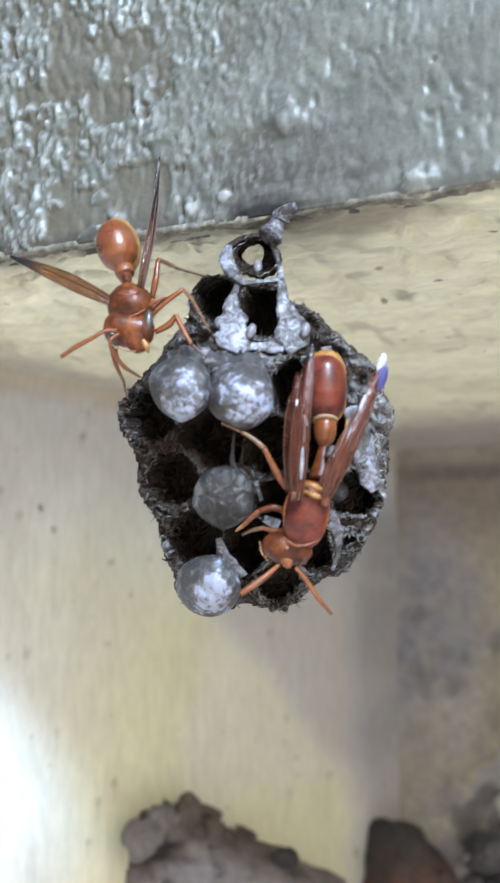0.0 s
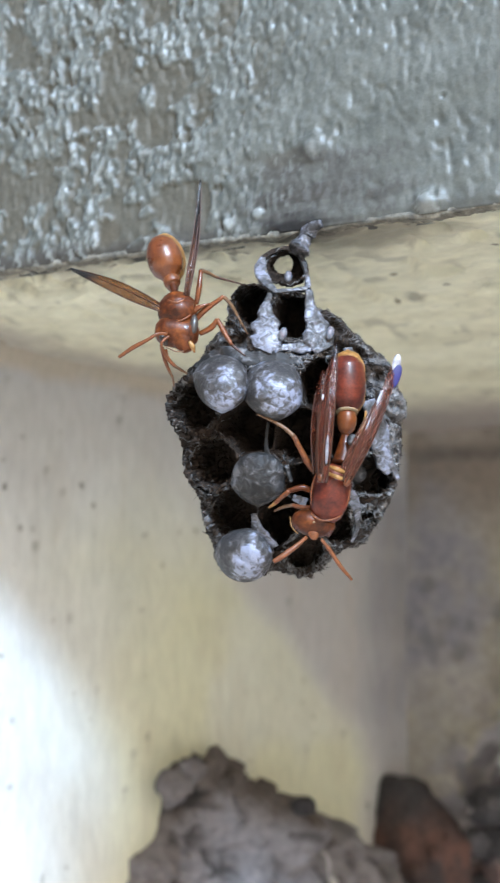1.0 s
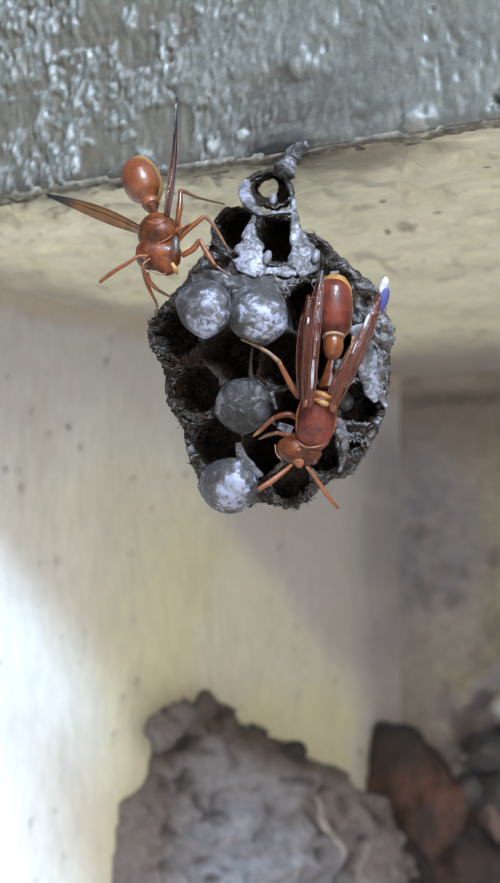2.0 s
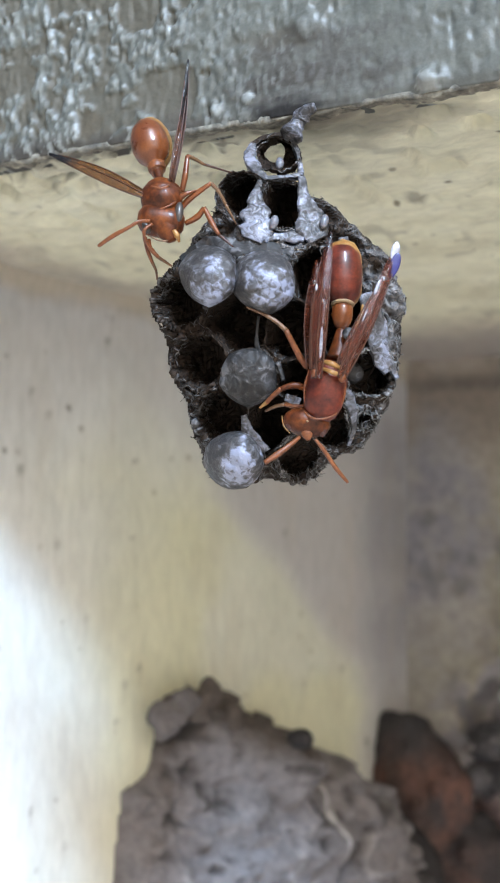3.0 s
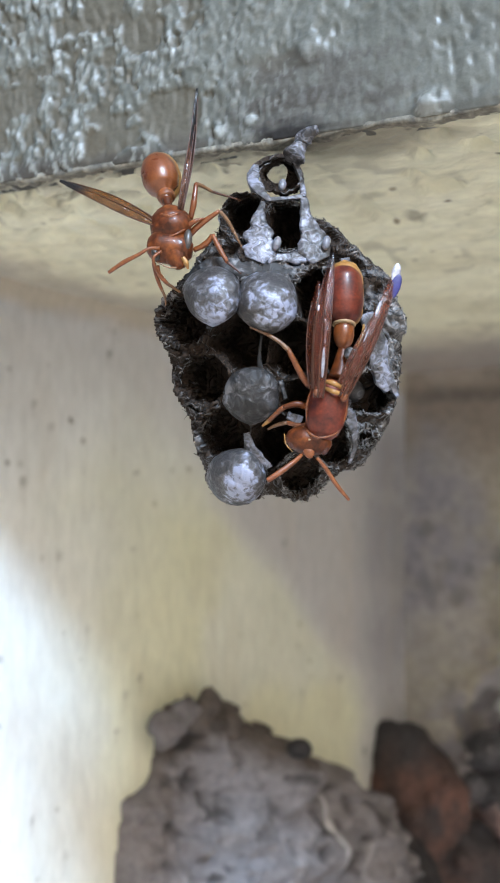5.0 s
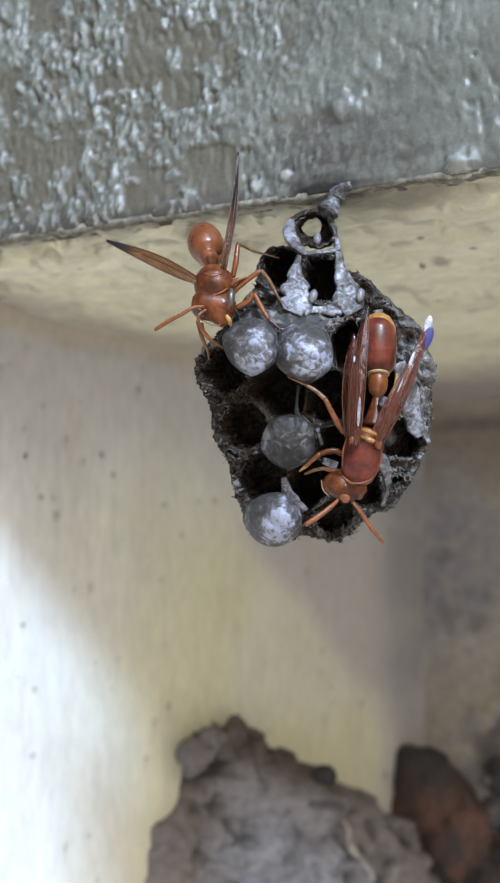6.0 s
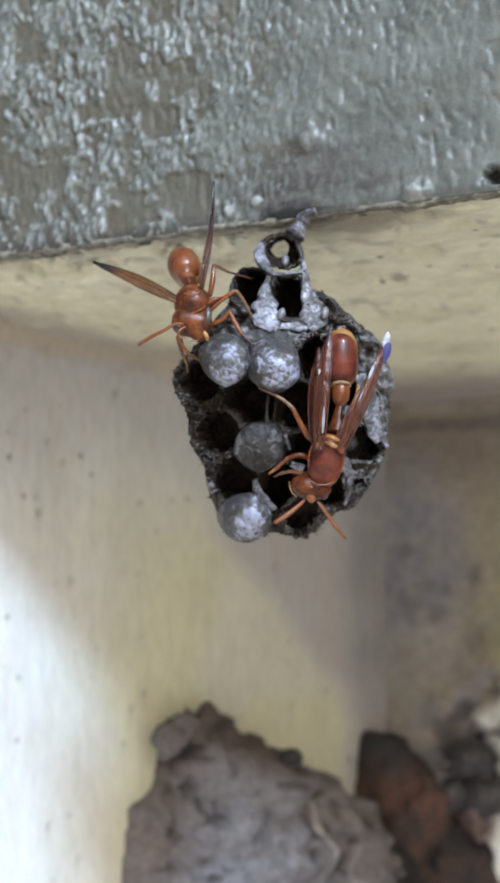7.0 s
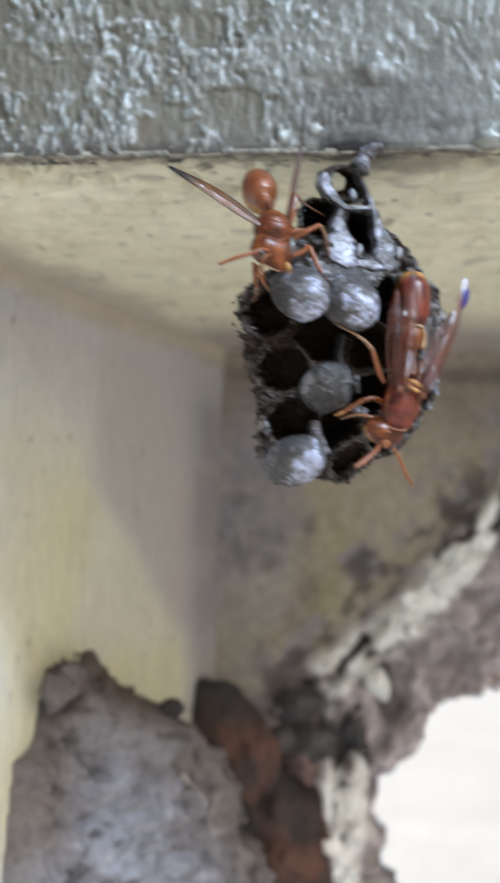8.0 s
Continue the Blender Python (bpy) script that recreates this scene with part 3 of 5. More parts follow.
    white = np.maximum(broken * step(0.40, 0.45, chips) * step(9.5, 6, band + 3 * (chips - 0.5)), blob_at(X, Y, -7.0, -93, 4.6, 14, 0.3, 0.5, 133))
    white = white * (1 - 0.95 * blob_at(X, Y, -16.5, -73, 5.5, 9, 0.35, 0.7, 134)) * (1 - 0.9 * blob_at(X, Y, -6.5, -77, 4.0, 6, 0.35, 0.7, 135))
    dark = np.maximum(broken * step(0.50, 0.58, fbm(X / 4, Y / 4, 0, 137, 5)) * (1 - white) * (0.35 + 0.6 * step(14, 6, edge)), 0.9 * blob_at(X, Y, -16.5, -73, 5.0, 8.5, 0.35, 0.7, 139))
    dark = np.maximum(dark, 0.9 * blob_at(X, Y, -6.5, -77, 3.6, 5.5, 0.35, 0.7, 138))
    dark = np.maximum(dark, 0.75 * blob_at(X, Y, -4.8, -42.4, 3.4, 2.6, 0.5, 0.9, 136))
    dark = np.maximum(dark, 0.85 * blob_at(X, Y, 1.0, -70, 3.0, 6.5, 0.5, 0.9, 140))
    dark = np.maximum(dark, 0.85 * blob_at(X, Y, 14.6, -32.2, 4.0, 2.6, 0.4, 0.7, 141)) * (1 - white * 0.9)
    fleck = step(0.55, 0.61, fbm(X / 2.6, Y / 2.6, 0, 142, 4))
    dark = np.maximum(dark, 0.42 * broken * fleck * step(0.3, 0.6, fbm(X / 8, Y / 8, 0, 144, 2) + 0.1))
    dark = np.maximum(dark, 0.7 * (1 - broken) * step(0.50, 0.60, fbm(X / 3.6, Y / 3.6, 0, 145, 4)) * step(17, 4, side + 5 * (fbm(X / 6, Y / 6, 0, 146, 2) - 0.5)) * step(-30, -20, X))
    white = white * (1 - 0.8 * dark)
    dark = np.maximum(dark, seam_blots * (1 - broken))
    rust = blob_at(X, Y, -17, -96, 9, 15, 0.5, 0.5, 143)
    d = d - 3 * dark * broken + 1.5 * white
    return d, {"ash": ash, "mould_and_dark": np.maximum(mould_and_dark, spot * (1 - broken)), "top_shade": top_shade * (1 - broken), "moss": moss * (1 - broken), "rubble": broken * (1 - white), "rust": rust, "dark": dark, "white": white}


def rear_hole(X, Y):
    r = np.hypot(X - 27, (Y + 93) * 0.95) + 5.5 * (fbm(X / 6, Y / 6, 0, 151, 4) - 0.5) * 2
    return r < 27.5


def build_structure():
    fine = lambda a, b, s: np.arange(a, b, s)
    xs = np.concatenate([np.linspace(-500, -62, 40)[:-1], fine(-62, 40, 0.22), np.linspace(40, 500, 40)])
    zs = np.concatenate([fine(0.0, 33, 0.22), np.linspace(33, 300, 24)])
    tagged(slab("lintel", (0, 0, 0.0), (1, 0, 0), (0, 0, 1), xs, zs, 3.4, lintel_relief, PAINT),
           "grey-green painted concrete lintel with thick dribbled glossy paint", "lintel", kind="structure")
    xs = np.concatenate([np.linspace(-500, -72, 12)[:-1], fine(-72, 45, 0.55), np.linspace(45, 500, 20)])
    ys = np.concatenate([fine(0, 100, 0.8), fine(100, 129.71, 0.3)])
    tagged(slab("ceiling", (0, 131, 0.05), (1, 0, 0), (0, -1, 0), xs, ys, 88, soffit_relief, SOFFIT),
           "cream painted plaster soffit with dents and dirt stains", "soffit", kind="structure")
    xs = np.concatenate([np.linspace(-500, -72, 12)[:-1], fine(-72, 45, 0.4), np.linspace(45, 500, 20)])
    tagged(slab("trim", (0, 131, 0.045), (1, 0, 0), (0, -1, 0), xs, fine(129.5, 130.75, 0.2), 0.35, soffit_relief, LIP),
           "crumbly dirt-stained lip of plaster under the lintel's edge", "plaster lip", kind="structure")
    away = Vector((0.27, 1, 0)).normalized()
    s0 = 38 / away.y
    start = np.array((-58.4, 38, 0)) - np.array(away) * s0
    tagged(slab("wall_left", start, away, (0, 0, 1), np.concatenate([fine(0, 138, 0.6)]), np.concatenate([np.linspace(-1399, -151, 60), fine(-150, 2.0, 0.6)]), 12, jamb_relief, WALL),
           "cream painted plaster jamb with specks, streaks, mouldy patches and a greyer area", "wall", kind="structure")
    tagged(slab("wall_back", (0, 130, 0), (1, 0, 0), (0, 0, 1), np.concatenate([fine(-44, 50, 0.6), np.linspace(50, 500, 20)]), np.concatenate([np.linspace(-1399, -151, 60), fine(-150, 4.0, 0.6)]), 9,
                rear_relief, BACK, rear_hole),
           "brown stained rear wall with broken plaster round a ragged hole", "wall", kind="structure")
    r = 30000.0
    n = 24
    gx, gy = np.meshgrid(np.linspace(-r, r, n), np.linspace(-r, r, n))
    gv = np.stack([gx.ravel(), gy.ravel(), np.full(n * n, -1400.0)], 1)
    gf = [(j * n + i, j * n + i + 1, (j + 1) * n + i + 1, (j + 1) * n + i) for j in range(n - 1) for i in range(n - 1)]
    tagged(mesh_ob("ground", gv, gf, CONCRETE), "sandy concrete yard in daylight", "ground", kind="structure")


# ---- mud and rubble ----
def build_mud():
    away = Vector((0.27, 1, 0)).normalized()
    nrm = np.array((away.y, -away.x, 0))
    away = np.array(away)
    start = np.array((-58.4, 38, 0)) - away * 38 / away[1]
    S, Z = np.meshgrid(np.arange(52, 133, 0.55), np.arange(-128, -54, 0.55))
    top = np.interp(S, [52, 58, 59.5, 62, 66, 67, 69, 74.5, 79, 82, 87, 94, 104, 112, 121, 132], [-100, -90, -75, -72, -69.5, -63.0, -59.6, -57.3, -56.8, -60.0, -63.8, -66, -70, -75, -86, -112])
    inside = top + 4.5 * (fbm(S / 4.5, Z / 4.5, 0, 161, 4) - 0.5) + 2.6 * (fbm(S / 2.2, Z / 2.2, 0, 162, 3) - 0.5) + 2.4 * (np.abs(2 * vnoise(S / 2.3, Z / 2.3, 0, 168) - 1) - 0.5) - Z
    rise = 2.6 + 9.0 * step(68, 88, S) + 3.5 * step(-64, -84, Z) + 7.0 * np.exp(-((S - 84.5) / 6) ** 2 - ((Z + 68.5) / 5) ** 2)
    h = np.clip(inside / 6.0, 0, 1) ** 0.4 * rise * step(0, 0.4, inside)
    knob = np.abs(2 * vnoise(S / 4.4, Z / 4.4, 0, 164) - 1) + 0.6 * np.abs(2 * vnoise(S / 1.7, Z / 1.7, 0, 166) - 1)
    lump = 7.5 * (fbm(S / 9, Z / 9, 0, 163, 3) - 0.5) + 2.2 * (knob - 0.7) + 1.5 * (fbm(S / 2.0, Z / 2.0, 0, 165, 4) - 0.5)
    pits = step(0.60, 0.68, fbm(S / 2.4, Z / 2.8, 0, 167, 3)) * step(1, 4, inside) * (0.4 + 0.6 * step(0.4, 0.6, fbm(S / 12, Z / 12, 0, 169, 2)))
    crack = step(0.10, 0.0, np.abs(fbm(S / 5.5, Z / 5.5, 0, 170, 3) - 0.5)) * step(2, 6, inside)
    h = h + (lump - 1.3 * pits - 0.45 * crack) * step(0.3, 3, inside)
    h = np.where(inside > 0, np.maximum(h, 0.3), -3.0)
    n = S.size
    flat = start + S[..., None] * away
    flat[..., 2] = Z
    v = (flat + h[..., None] * nrm).reshape(-1, 3)
    ny, nx = S.shape
    faces = []
    idx = np.arange(n).reshape(ny, nx)
    ok = inside > -1.2
    for j in range(ny - 1):
        for i in range(nx - 1):
            if ok[j, i] or ok[j + 1, i + 1] or ok[j + 1, i] or ok[j, i + 1]:
                faces.append((int(idx[j, i]), int(idx[j, i + 1]), int(idx[j + 1, i + 1]), int(idx[j + 1, i])))
    brown = step(9, 4, inside + 5 * (fbm(S / 5, Z / 5, 0, 171, 3) - 0.5)) * step(63, 68, S) * step(100, 88, S) * 0.85
    pale = np.maximum(blob_at(S, Z, 93, -79, 1.0, 4.5, 0.5, 0.5, 173), 0.22 * step(0.62, 0.74, fbm(S / 3.5, Z / 3.5, 0, 175, 3)) * step(-72, -84, Z))
    mud = tagged(new("mud_mass"), "lumpy dried grey-brown mud clinging to the jamb", "mud")
    upper = (inside + 2.5 * (fbm(S / 3, Z / 3, 0, 177, 2) - 0.5)).ravel() < 7
    layers = {"brown": brown.ravel(), "pit": pits.ravel(), "pale": pale.ravel()}
    for name, label, want in (("crown", "dark brown knobbly crown", True), ("body", "pitted grey body", False)):
        mine = [q for q in faces if bool(upper[q[0]]) is want]
        used = np.zeros(n, bool)
        used[np.array(mine).ravel()] = True
        remap = np.cumsum(used) - 1
        part(name, v[used], remap[np.array(mine)].tolist(), MUD, mud, label, {k: a[used] for k, a in layers.items()})
    # round knobs along the top
    bm = bmesh.new()
    bmesh.ops.create_icosphere(bm, subdivisions=3, radius=1)
    co = np.array([q.co for q in bm.verts])
    tris = [[q.index for q in f.verts] for f in bm.faces]
    bm.free()
    for i, (x, y, z, size) in enumerate(((-47.6, 61.5, -62.0, 2.7), (-46.2, 64.6, -60.2, 2.1), (-44.6, 69.4, -59.2, 1.9), (-45.2, 67.4, -61.2, 1.9), (-43.2, 74.2, -63.0, 2.2), (-42.3, 77.4, -64.2, 1.8),
                                         (-41.4, 81.0, -65.8, 2.3), (-40.2, 84.5, -67.0, 1.6), (-38.6, 88.0, -67.8, 1.7))):
        lump = 1 + 1.5 * (fbm(co[:, 0] * 1.1 + 3 * i, co[:, 1] * 1.1 + 9, co[:, 2] * 1.1 + 9, 181, 4) - 0.5) + 0.5 * (fbm(co[:, 0] * 3.5 + 3 * i, co[:, 1] * 3.5 + 9, co[:, 2] * 3.5 + 9, 183, 3) - 0.5)
        part("knob", np.array((x, y, z)) + co * lump[:, None] * size * np.array((0.9, 1.1, 1.0)), tris, MUD, mud,
             attrs={"brown": np.full(len(co), 0.35 + 0.5 * (i > 1)), "pit": np.zeros(len(co)), "pale": np.zeros(len(co))})


def rock(name, centre, radii, seed, material, label, category, rough=0.35, turn=(0, 0, 0), crumbs=0, group=""):
    bm = bmesh.new()
    bmesh.ops.create_icosphere(bm, subdivisions=4 if crumbs else 5, radius=1)
    co = np.array([v.co for v in bm.verts])
    r = 1 + rough * 2 * (fbm(co[:, 0] * 1.6 + 9, co[:, 1] * 1.6 + 9, co[:, 2] * 1.6 + 9, seed, 3) - 0.5)
    r = r + 0.55 * rough * (fbm(co[:, 0] * 6 + 9, co[:, 1] * 6 + 9, co[:, 2] * 6 + 9, seed + 3, 4) - 0.5)
    v = co * r[:, None] * np.array(radii)
    m = np.array(Euler([radians(a) for a in turn]).to_matrix())
    faces = [[q.index for q in f.verts] for f in bm.faces]
    bm.free()
    if not crumbs:
        ob = mesh_ob(name, v @ m.T, faces, material)
        ob.location = Vector(centre) * MM
        return tagged(ob, label, category, group)
    whole = new(name)
    whole.location = Vector(centre) * MM
    soot = step(0.38, 0.85, co[:, 2] + 0.7 * (fbm(co[:, 0] * 2 + 5, co[:, 1] * 2 + 5, co[:, 2] * 2 + 5, seed + 7, 3) - 0.5))
    soot = np.maximum(soot, 0.85 * step(0.54, 0.64, fbm(co[:, 0] * 2.6 + 3, co[:, 1] * 2.6, co[:, 2] * 3.4, seed + 11, 3)) * step(0.2, -0.2, co[:, 2]))
    part("core", v @ m.T, faces, material, whole, attrs={"soot": soot})
    rng = np.random.default_rng(seed)
    front = np.nonzero(co[:, 1] < -0.25)[0]
    for k in rng.choice(front, crumbs, replace=False):
        size = rng.uniform(0.08, 0.16) * radii[0]
        grain = 1 + 0.5 * (fbm(co[::1, 0] * 2 + k, co[:, 1] * 2, co[:, 2] * 2, seed, 3) - 0.5)
        part("chunk", (v[k] @ m.T) + co * grain[:, None] * size * rng.uniform(0.7, 1.3, 3), faces, material, whole, attrs={"soot": np.full(len(co), soot[k])})
    return tagged(whole, label, category)


def build_rubble():
    rock("clay_lump", (-30.2, 123, -79.5), (9.8, 7, 15), 8, CLAY, "dark red-brown clay lump in the wall corner", "clay", 0.26, (0, -12, 0), 10)
    rock("clay_lump", (-21, 126, -102), (11.5, 8, 18), 9, CLAY, "crumbly red-brown clay rubble below the broken wall", "clay", 0.42, (0, 0, 0), 16)
    for x, y, z, rx, rz, seed in ((-16.4, 127, -70.5, 4.8, 3.6, 21), (-13.6, 127.5, -78.0, 5.2, 3.8, 22), (-4.4, 127.5, -74.0, 3.2, 5.2, 23), (-19.5, 126, -77.0, 2.6, 2.8, 24)):
        rock("soot_lump", (x, y, z), (rx, 2.6, rz), seed, ASH, "sooty dark grey lump in the broken plaster", "rubble", 0.45, group="lumps in the broken wall")
    for x, y, z, rx, rz, seed, turn in ((-6.6, 126.5, -89.0, 3.6, 9.5, 31, 8), (-1.0, 126.0, -65.5, 2.2, 3.4, 32, -20), (3.0, 126.0, -54.5, 6.5, 2.6, 33, -40), (14.5, 126.0, -43.5, 6.5, 2.8, 34, -42)):
        rock("plaster_chunk", (x, y, z), (rx, 2.2, rz), seed, LIME, "chipped white plaster chunk on the broken wall", "plaster", 0.4, (0, turn, 0), group="white chunks on the broken wall")
    rock("mud_pellet", (-32.8, 76.2, -65.7), (2.0, 1.7, 1.5), 12, SOOT, "small black pellet on the rim of the mud", "pellet", 0.2)
    # a black lump stands in for the shade of a cavity here
    rock("cavity_lump", (-28.5, 117, -89), (4.0, 4, 8.5), 15, SOOT, "black lump in place of the dark cavity behind the mud", "grit", 0.35, (0, -30, 0))


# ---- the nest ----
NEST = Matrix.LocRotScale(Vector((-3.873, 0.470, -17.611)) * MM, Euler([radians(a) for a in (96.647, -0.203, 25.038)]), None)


def swell(a, b):
    """How far the comb's face bulges out at a, b of the nest's own plane."""
    return 5.5 - 0.030 * (a - 0.5) ** 2 - 0.027 * b ** 2


CELLS = [
    # across, up, depth of the cell, raggedness, paleness of its wall, sealed (0 open, 1 bright cap, 2 dull cap), greatest radius
    (0.75, 13.75, 3.2, 0.25, 1, 0, 1.95),
    (-2.75, 9.60, 6, 0.9, 0.15, 0, 2.3),
    (0.95, 8.55, 7, 0.25, 0.5, 0, 2.55),
    (-5.63, 2.03, 6, 0.2, 0.5, 1, 2.95),
    (-0.68, 1.39, 8, 0.2, 0.5, 1, 2.95),
    (4.47, 1.75, 8, 0.4, 0.2, 0, 3.3),
    (-8.17, 0.01, 5, 0.9, 0.1, 0, 2.75),
    (-6.47, -5.36, 5.5, 0.8, 0, 0, 2.8),
    (-2.95, -2.15, 8, 0.3, 0.1, 0, 3.7),
    (2.2, -2.95, 9, 0.3, 0.1, 0, 3.7),
    (7.16, -2.67, 8, 0.4, 0.2, 0, 3.3),
    (-2.06, -6.90, 8, 0.3, 0.4, 2, 3),
    (3.33, -7.39, 9, 0.3, 0.1, 0, 3.7),
    (8.75, -6.45, 4.4, 0.8, 0.5, 0, 2.75),
    (-4.60, -10.25, 5.5, 0.9, 0, 0, 2.8),
    (0.22, -11.05, 9, 0.4, 0.4, 0, 3.5),
    (5.75, -11.05, 4.2, 0.7, 0.6, 0, 2.6),
    (8.55, -10.55, 2.2, 1.0, 0.3, 0, 1.2),
    (-3.36, -14.18, 6, 0.3, 0.6, 1, 2.75),
    (2.65, -13.9, 3.6, 0.9, 0.4, 0, 2.5),
]
LEAN = np.array((0.26, 0.10))


def cell_outline(i, ang, widest):
    """The radius of cell i in each direction: halfway to its neighbours, rounded."""
    c = np.array([q[:2] for q in CELLS])
    k = 24.0
    acc = np.full(ang.shape, math.exp(-k * widest))
    for j in range(len(c)):
        if j != i:
            dlt = c[j] - c[i]
            dist = np.hypot(*dlt)
            if dist < 8.5:
                cosine = np.cos(ang - math.atan2(dlt[1], dlt[0]))
                acc = acc + np.where(cosine > 0.05, np.exp(-k * np.minimum(dist / 2 / np.maximum(cosine, 0.05), 20)), 0)
    return -np.log(acc) / k


# solid paper beside the open cells: across, up, radius, paleness
PADS = [
    (4.3, 7.6, 1.7, 0.25),
    (6.3, 5.3, 2.3, 0.35),
    (9.2, 3.2, 2.2, 0.7),
    (11.0, 0.1, 1.7, 0.9),
    (10.5, -3.4, 1.5, 1),
    (-1.56, 5.6, 2.4, 1),
    (1.6, 4.9, 2.2, 1),
    (3.9, 4.9, 1.8, 1),
    (9.0, -8.9, 1.6, 0.4),
    (7.6, -12.2, 1.2, 0.3),
    (-4.80, 5.40, 2, 0.35),
]


def comb_body():
    """The crinkled paper that fills the gaps between the cells and forms the comb's outer wall."""
    A, B = np.meshgrid(np.arange(-14, 16, 0.16), np.arange(-19, 17, 0.16))
    field, cover, pale = np.zeros(A.shape), np.full(A.shape, 9.0), np.zeros(A.shape)
    for i, (a, b, deep, ragged, light, sealed, widest) in enumerate(CELLS):
        dist = np.hypot(A - a, B - b)
        if i:
            field += np.exp(-(dist / (widest * 1.02)) ** 2)
        ang = np.arctan2(B - b, A - a).ravel()
        cover = np.minimum(cover, dist - cell_outline(i, ang, widest).reshape(A.shape))
        pale = np.maximum(pale, 0.3 * light * step(5.0, 2.0, dist))
    for a, b, radius, light in PADS:
        dist = np.hypot(A - a, B - b)
        field += np.exp(-(dist / radius) ** 2)
        pale = np.maximum(pale, light * step(1.6 * radius, 0.6 * radius, dist))
    field += 0.16 * (fbm(A * 1.3, B * 1.3, 0, 261, 3) - 0.5)
    inside = (field > 0.42) & (cover > -0.12)
    fold = 1 - np.abs(2 * fbm(A * 0.75 + 0.3 * B, B * 0.75, 0, 263, 3) - 1) * 3.2
    crinkle = 0.75 * fold + 0.9 * (fbm(A * 1.1, B * 1.1, 0, 264, 3) - 0.5) + 0.3 * (fbm(A * 2.4, B * 2.4, 0, 265, 2) - 0.5) - 0.5
    top = swell(A, B) - 0.25 + crinkle - 1.4 * step(0.75, 0.42, field)
    ny, nx = A.shape
    idx = np.arange(nx * ny).reshape(ny, nx)
    keep = inside[1:, 1:] & inside[:-1, 1:] & inside[1:, :-1] & inside[:-1, :-1]
    quads = np.stack([q[keep] for q in (idx[:-1, :-1], idx[:-1, 1:], idx[1:, 1:], idx[1:, :-1])], 1).tolist()
    edges = {}
    for q in quads:
        for k in range(4):
            p0, p1 = q[k], q[(k + 1) % 4]
            if (p1, p0) in edges:
                del edges[(p1, p0)]
            else:
                edges[(p0, p1)] = 1
    open_edge = cover.ravel() > 0.2
    edges = [e for e in edges if open_edge[e[0]] or open_edge[e[1]]]
    verts = np.stack([A.ravel(), B.ravel(), top.ravel()], 1)
    gb, ga = np.gradient(field)
    out = -np.stack([ga.ravel(), gb.ravel()], 1)
    out /= np.linalg.norm(out, axis=1)[:, None] + 1e-9
    shade = (pale * (0.35 + 0.65 * step(0.40, 0.58, fbm(A * 1.1, B * 1.1, 0, 267, 3)))).ravel()
    rim = sorted({p for e in edges for p in e})
    place = {p: k for k, p in enumerate(rim)}
    rv, faces, n0, steps = verts[rim], list(quads), len(verts), 12
    layers, tone = [verts], [shade]
    for k in range(1, steps + 1):
        d = 7.5 * k / steps
        push = 1.1 * (fbm(rv[:, 0] * 1.2, rv[:, 1] * 1.2, d * 1.3, 269, 4) - 0.5) * min(1, k / 2) - 0.05 * d
        lean = np.stack([np.clip(0.22 - 0.055 * (rv[:, 0] + 1), 0.0, 0.75), np.full(len(rv), LEAN[1])], 1)
        layers.append(np.concatenate([rv[:, :2] + lean * d + push[:, None] * out[rim], rv[:, 2:] - d], 1))
        tone.append(shade[rim] * step(0.40, 0.62, fbm(rv[:, 0] * 1.5, rv[:, 1] * 1.5, d * 1.2, 271, 3)))
    for p0, p1 in edges:
        a, b = place[p0], place[p1]
        for k in range(steps):
            u0, u1 = (p0, p1) if k == 0 else (n0 + (k - 1) * len(rim) + a, n0 + (k - 1) * len(rim) + b)
            w0, w1 = n0 + k * len(rim) + a, n0 + k * len(rim) + b
            faces.append((u1, u0, w0, w1))
    verts, tone = np.concatenate(layers), np.concatenate(tone)
    crust = np.concatenate([step(1.15, 0.8, field).ravel(), np.ones(len(verts) - n0)])
    used = np.zeros(len(verts), bool)
    used[np.array(faces).ravel()] = True
    remap = np.cumsum(used) - 1
    return verts[used], remap[np.array(faces)].tolist(), tone[used], crust[used]


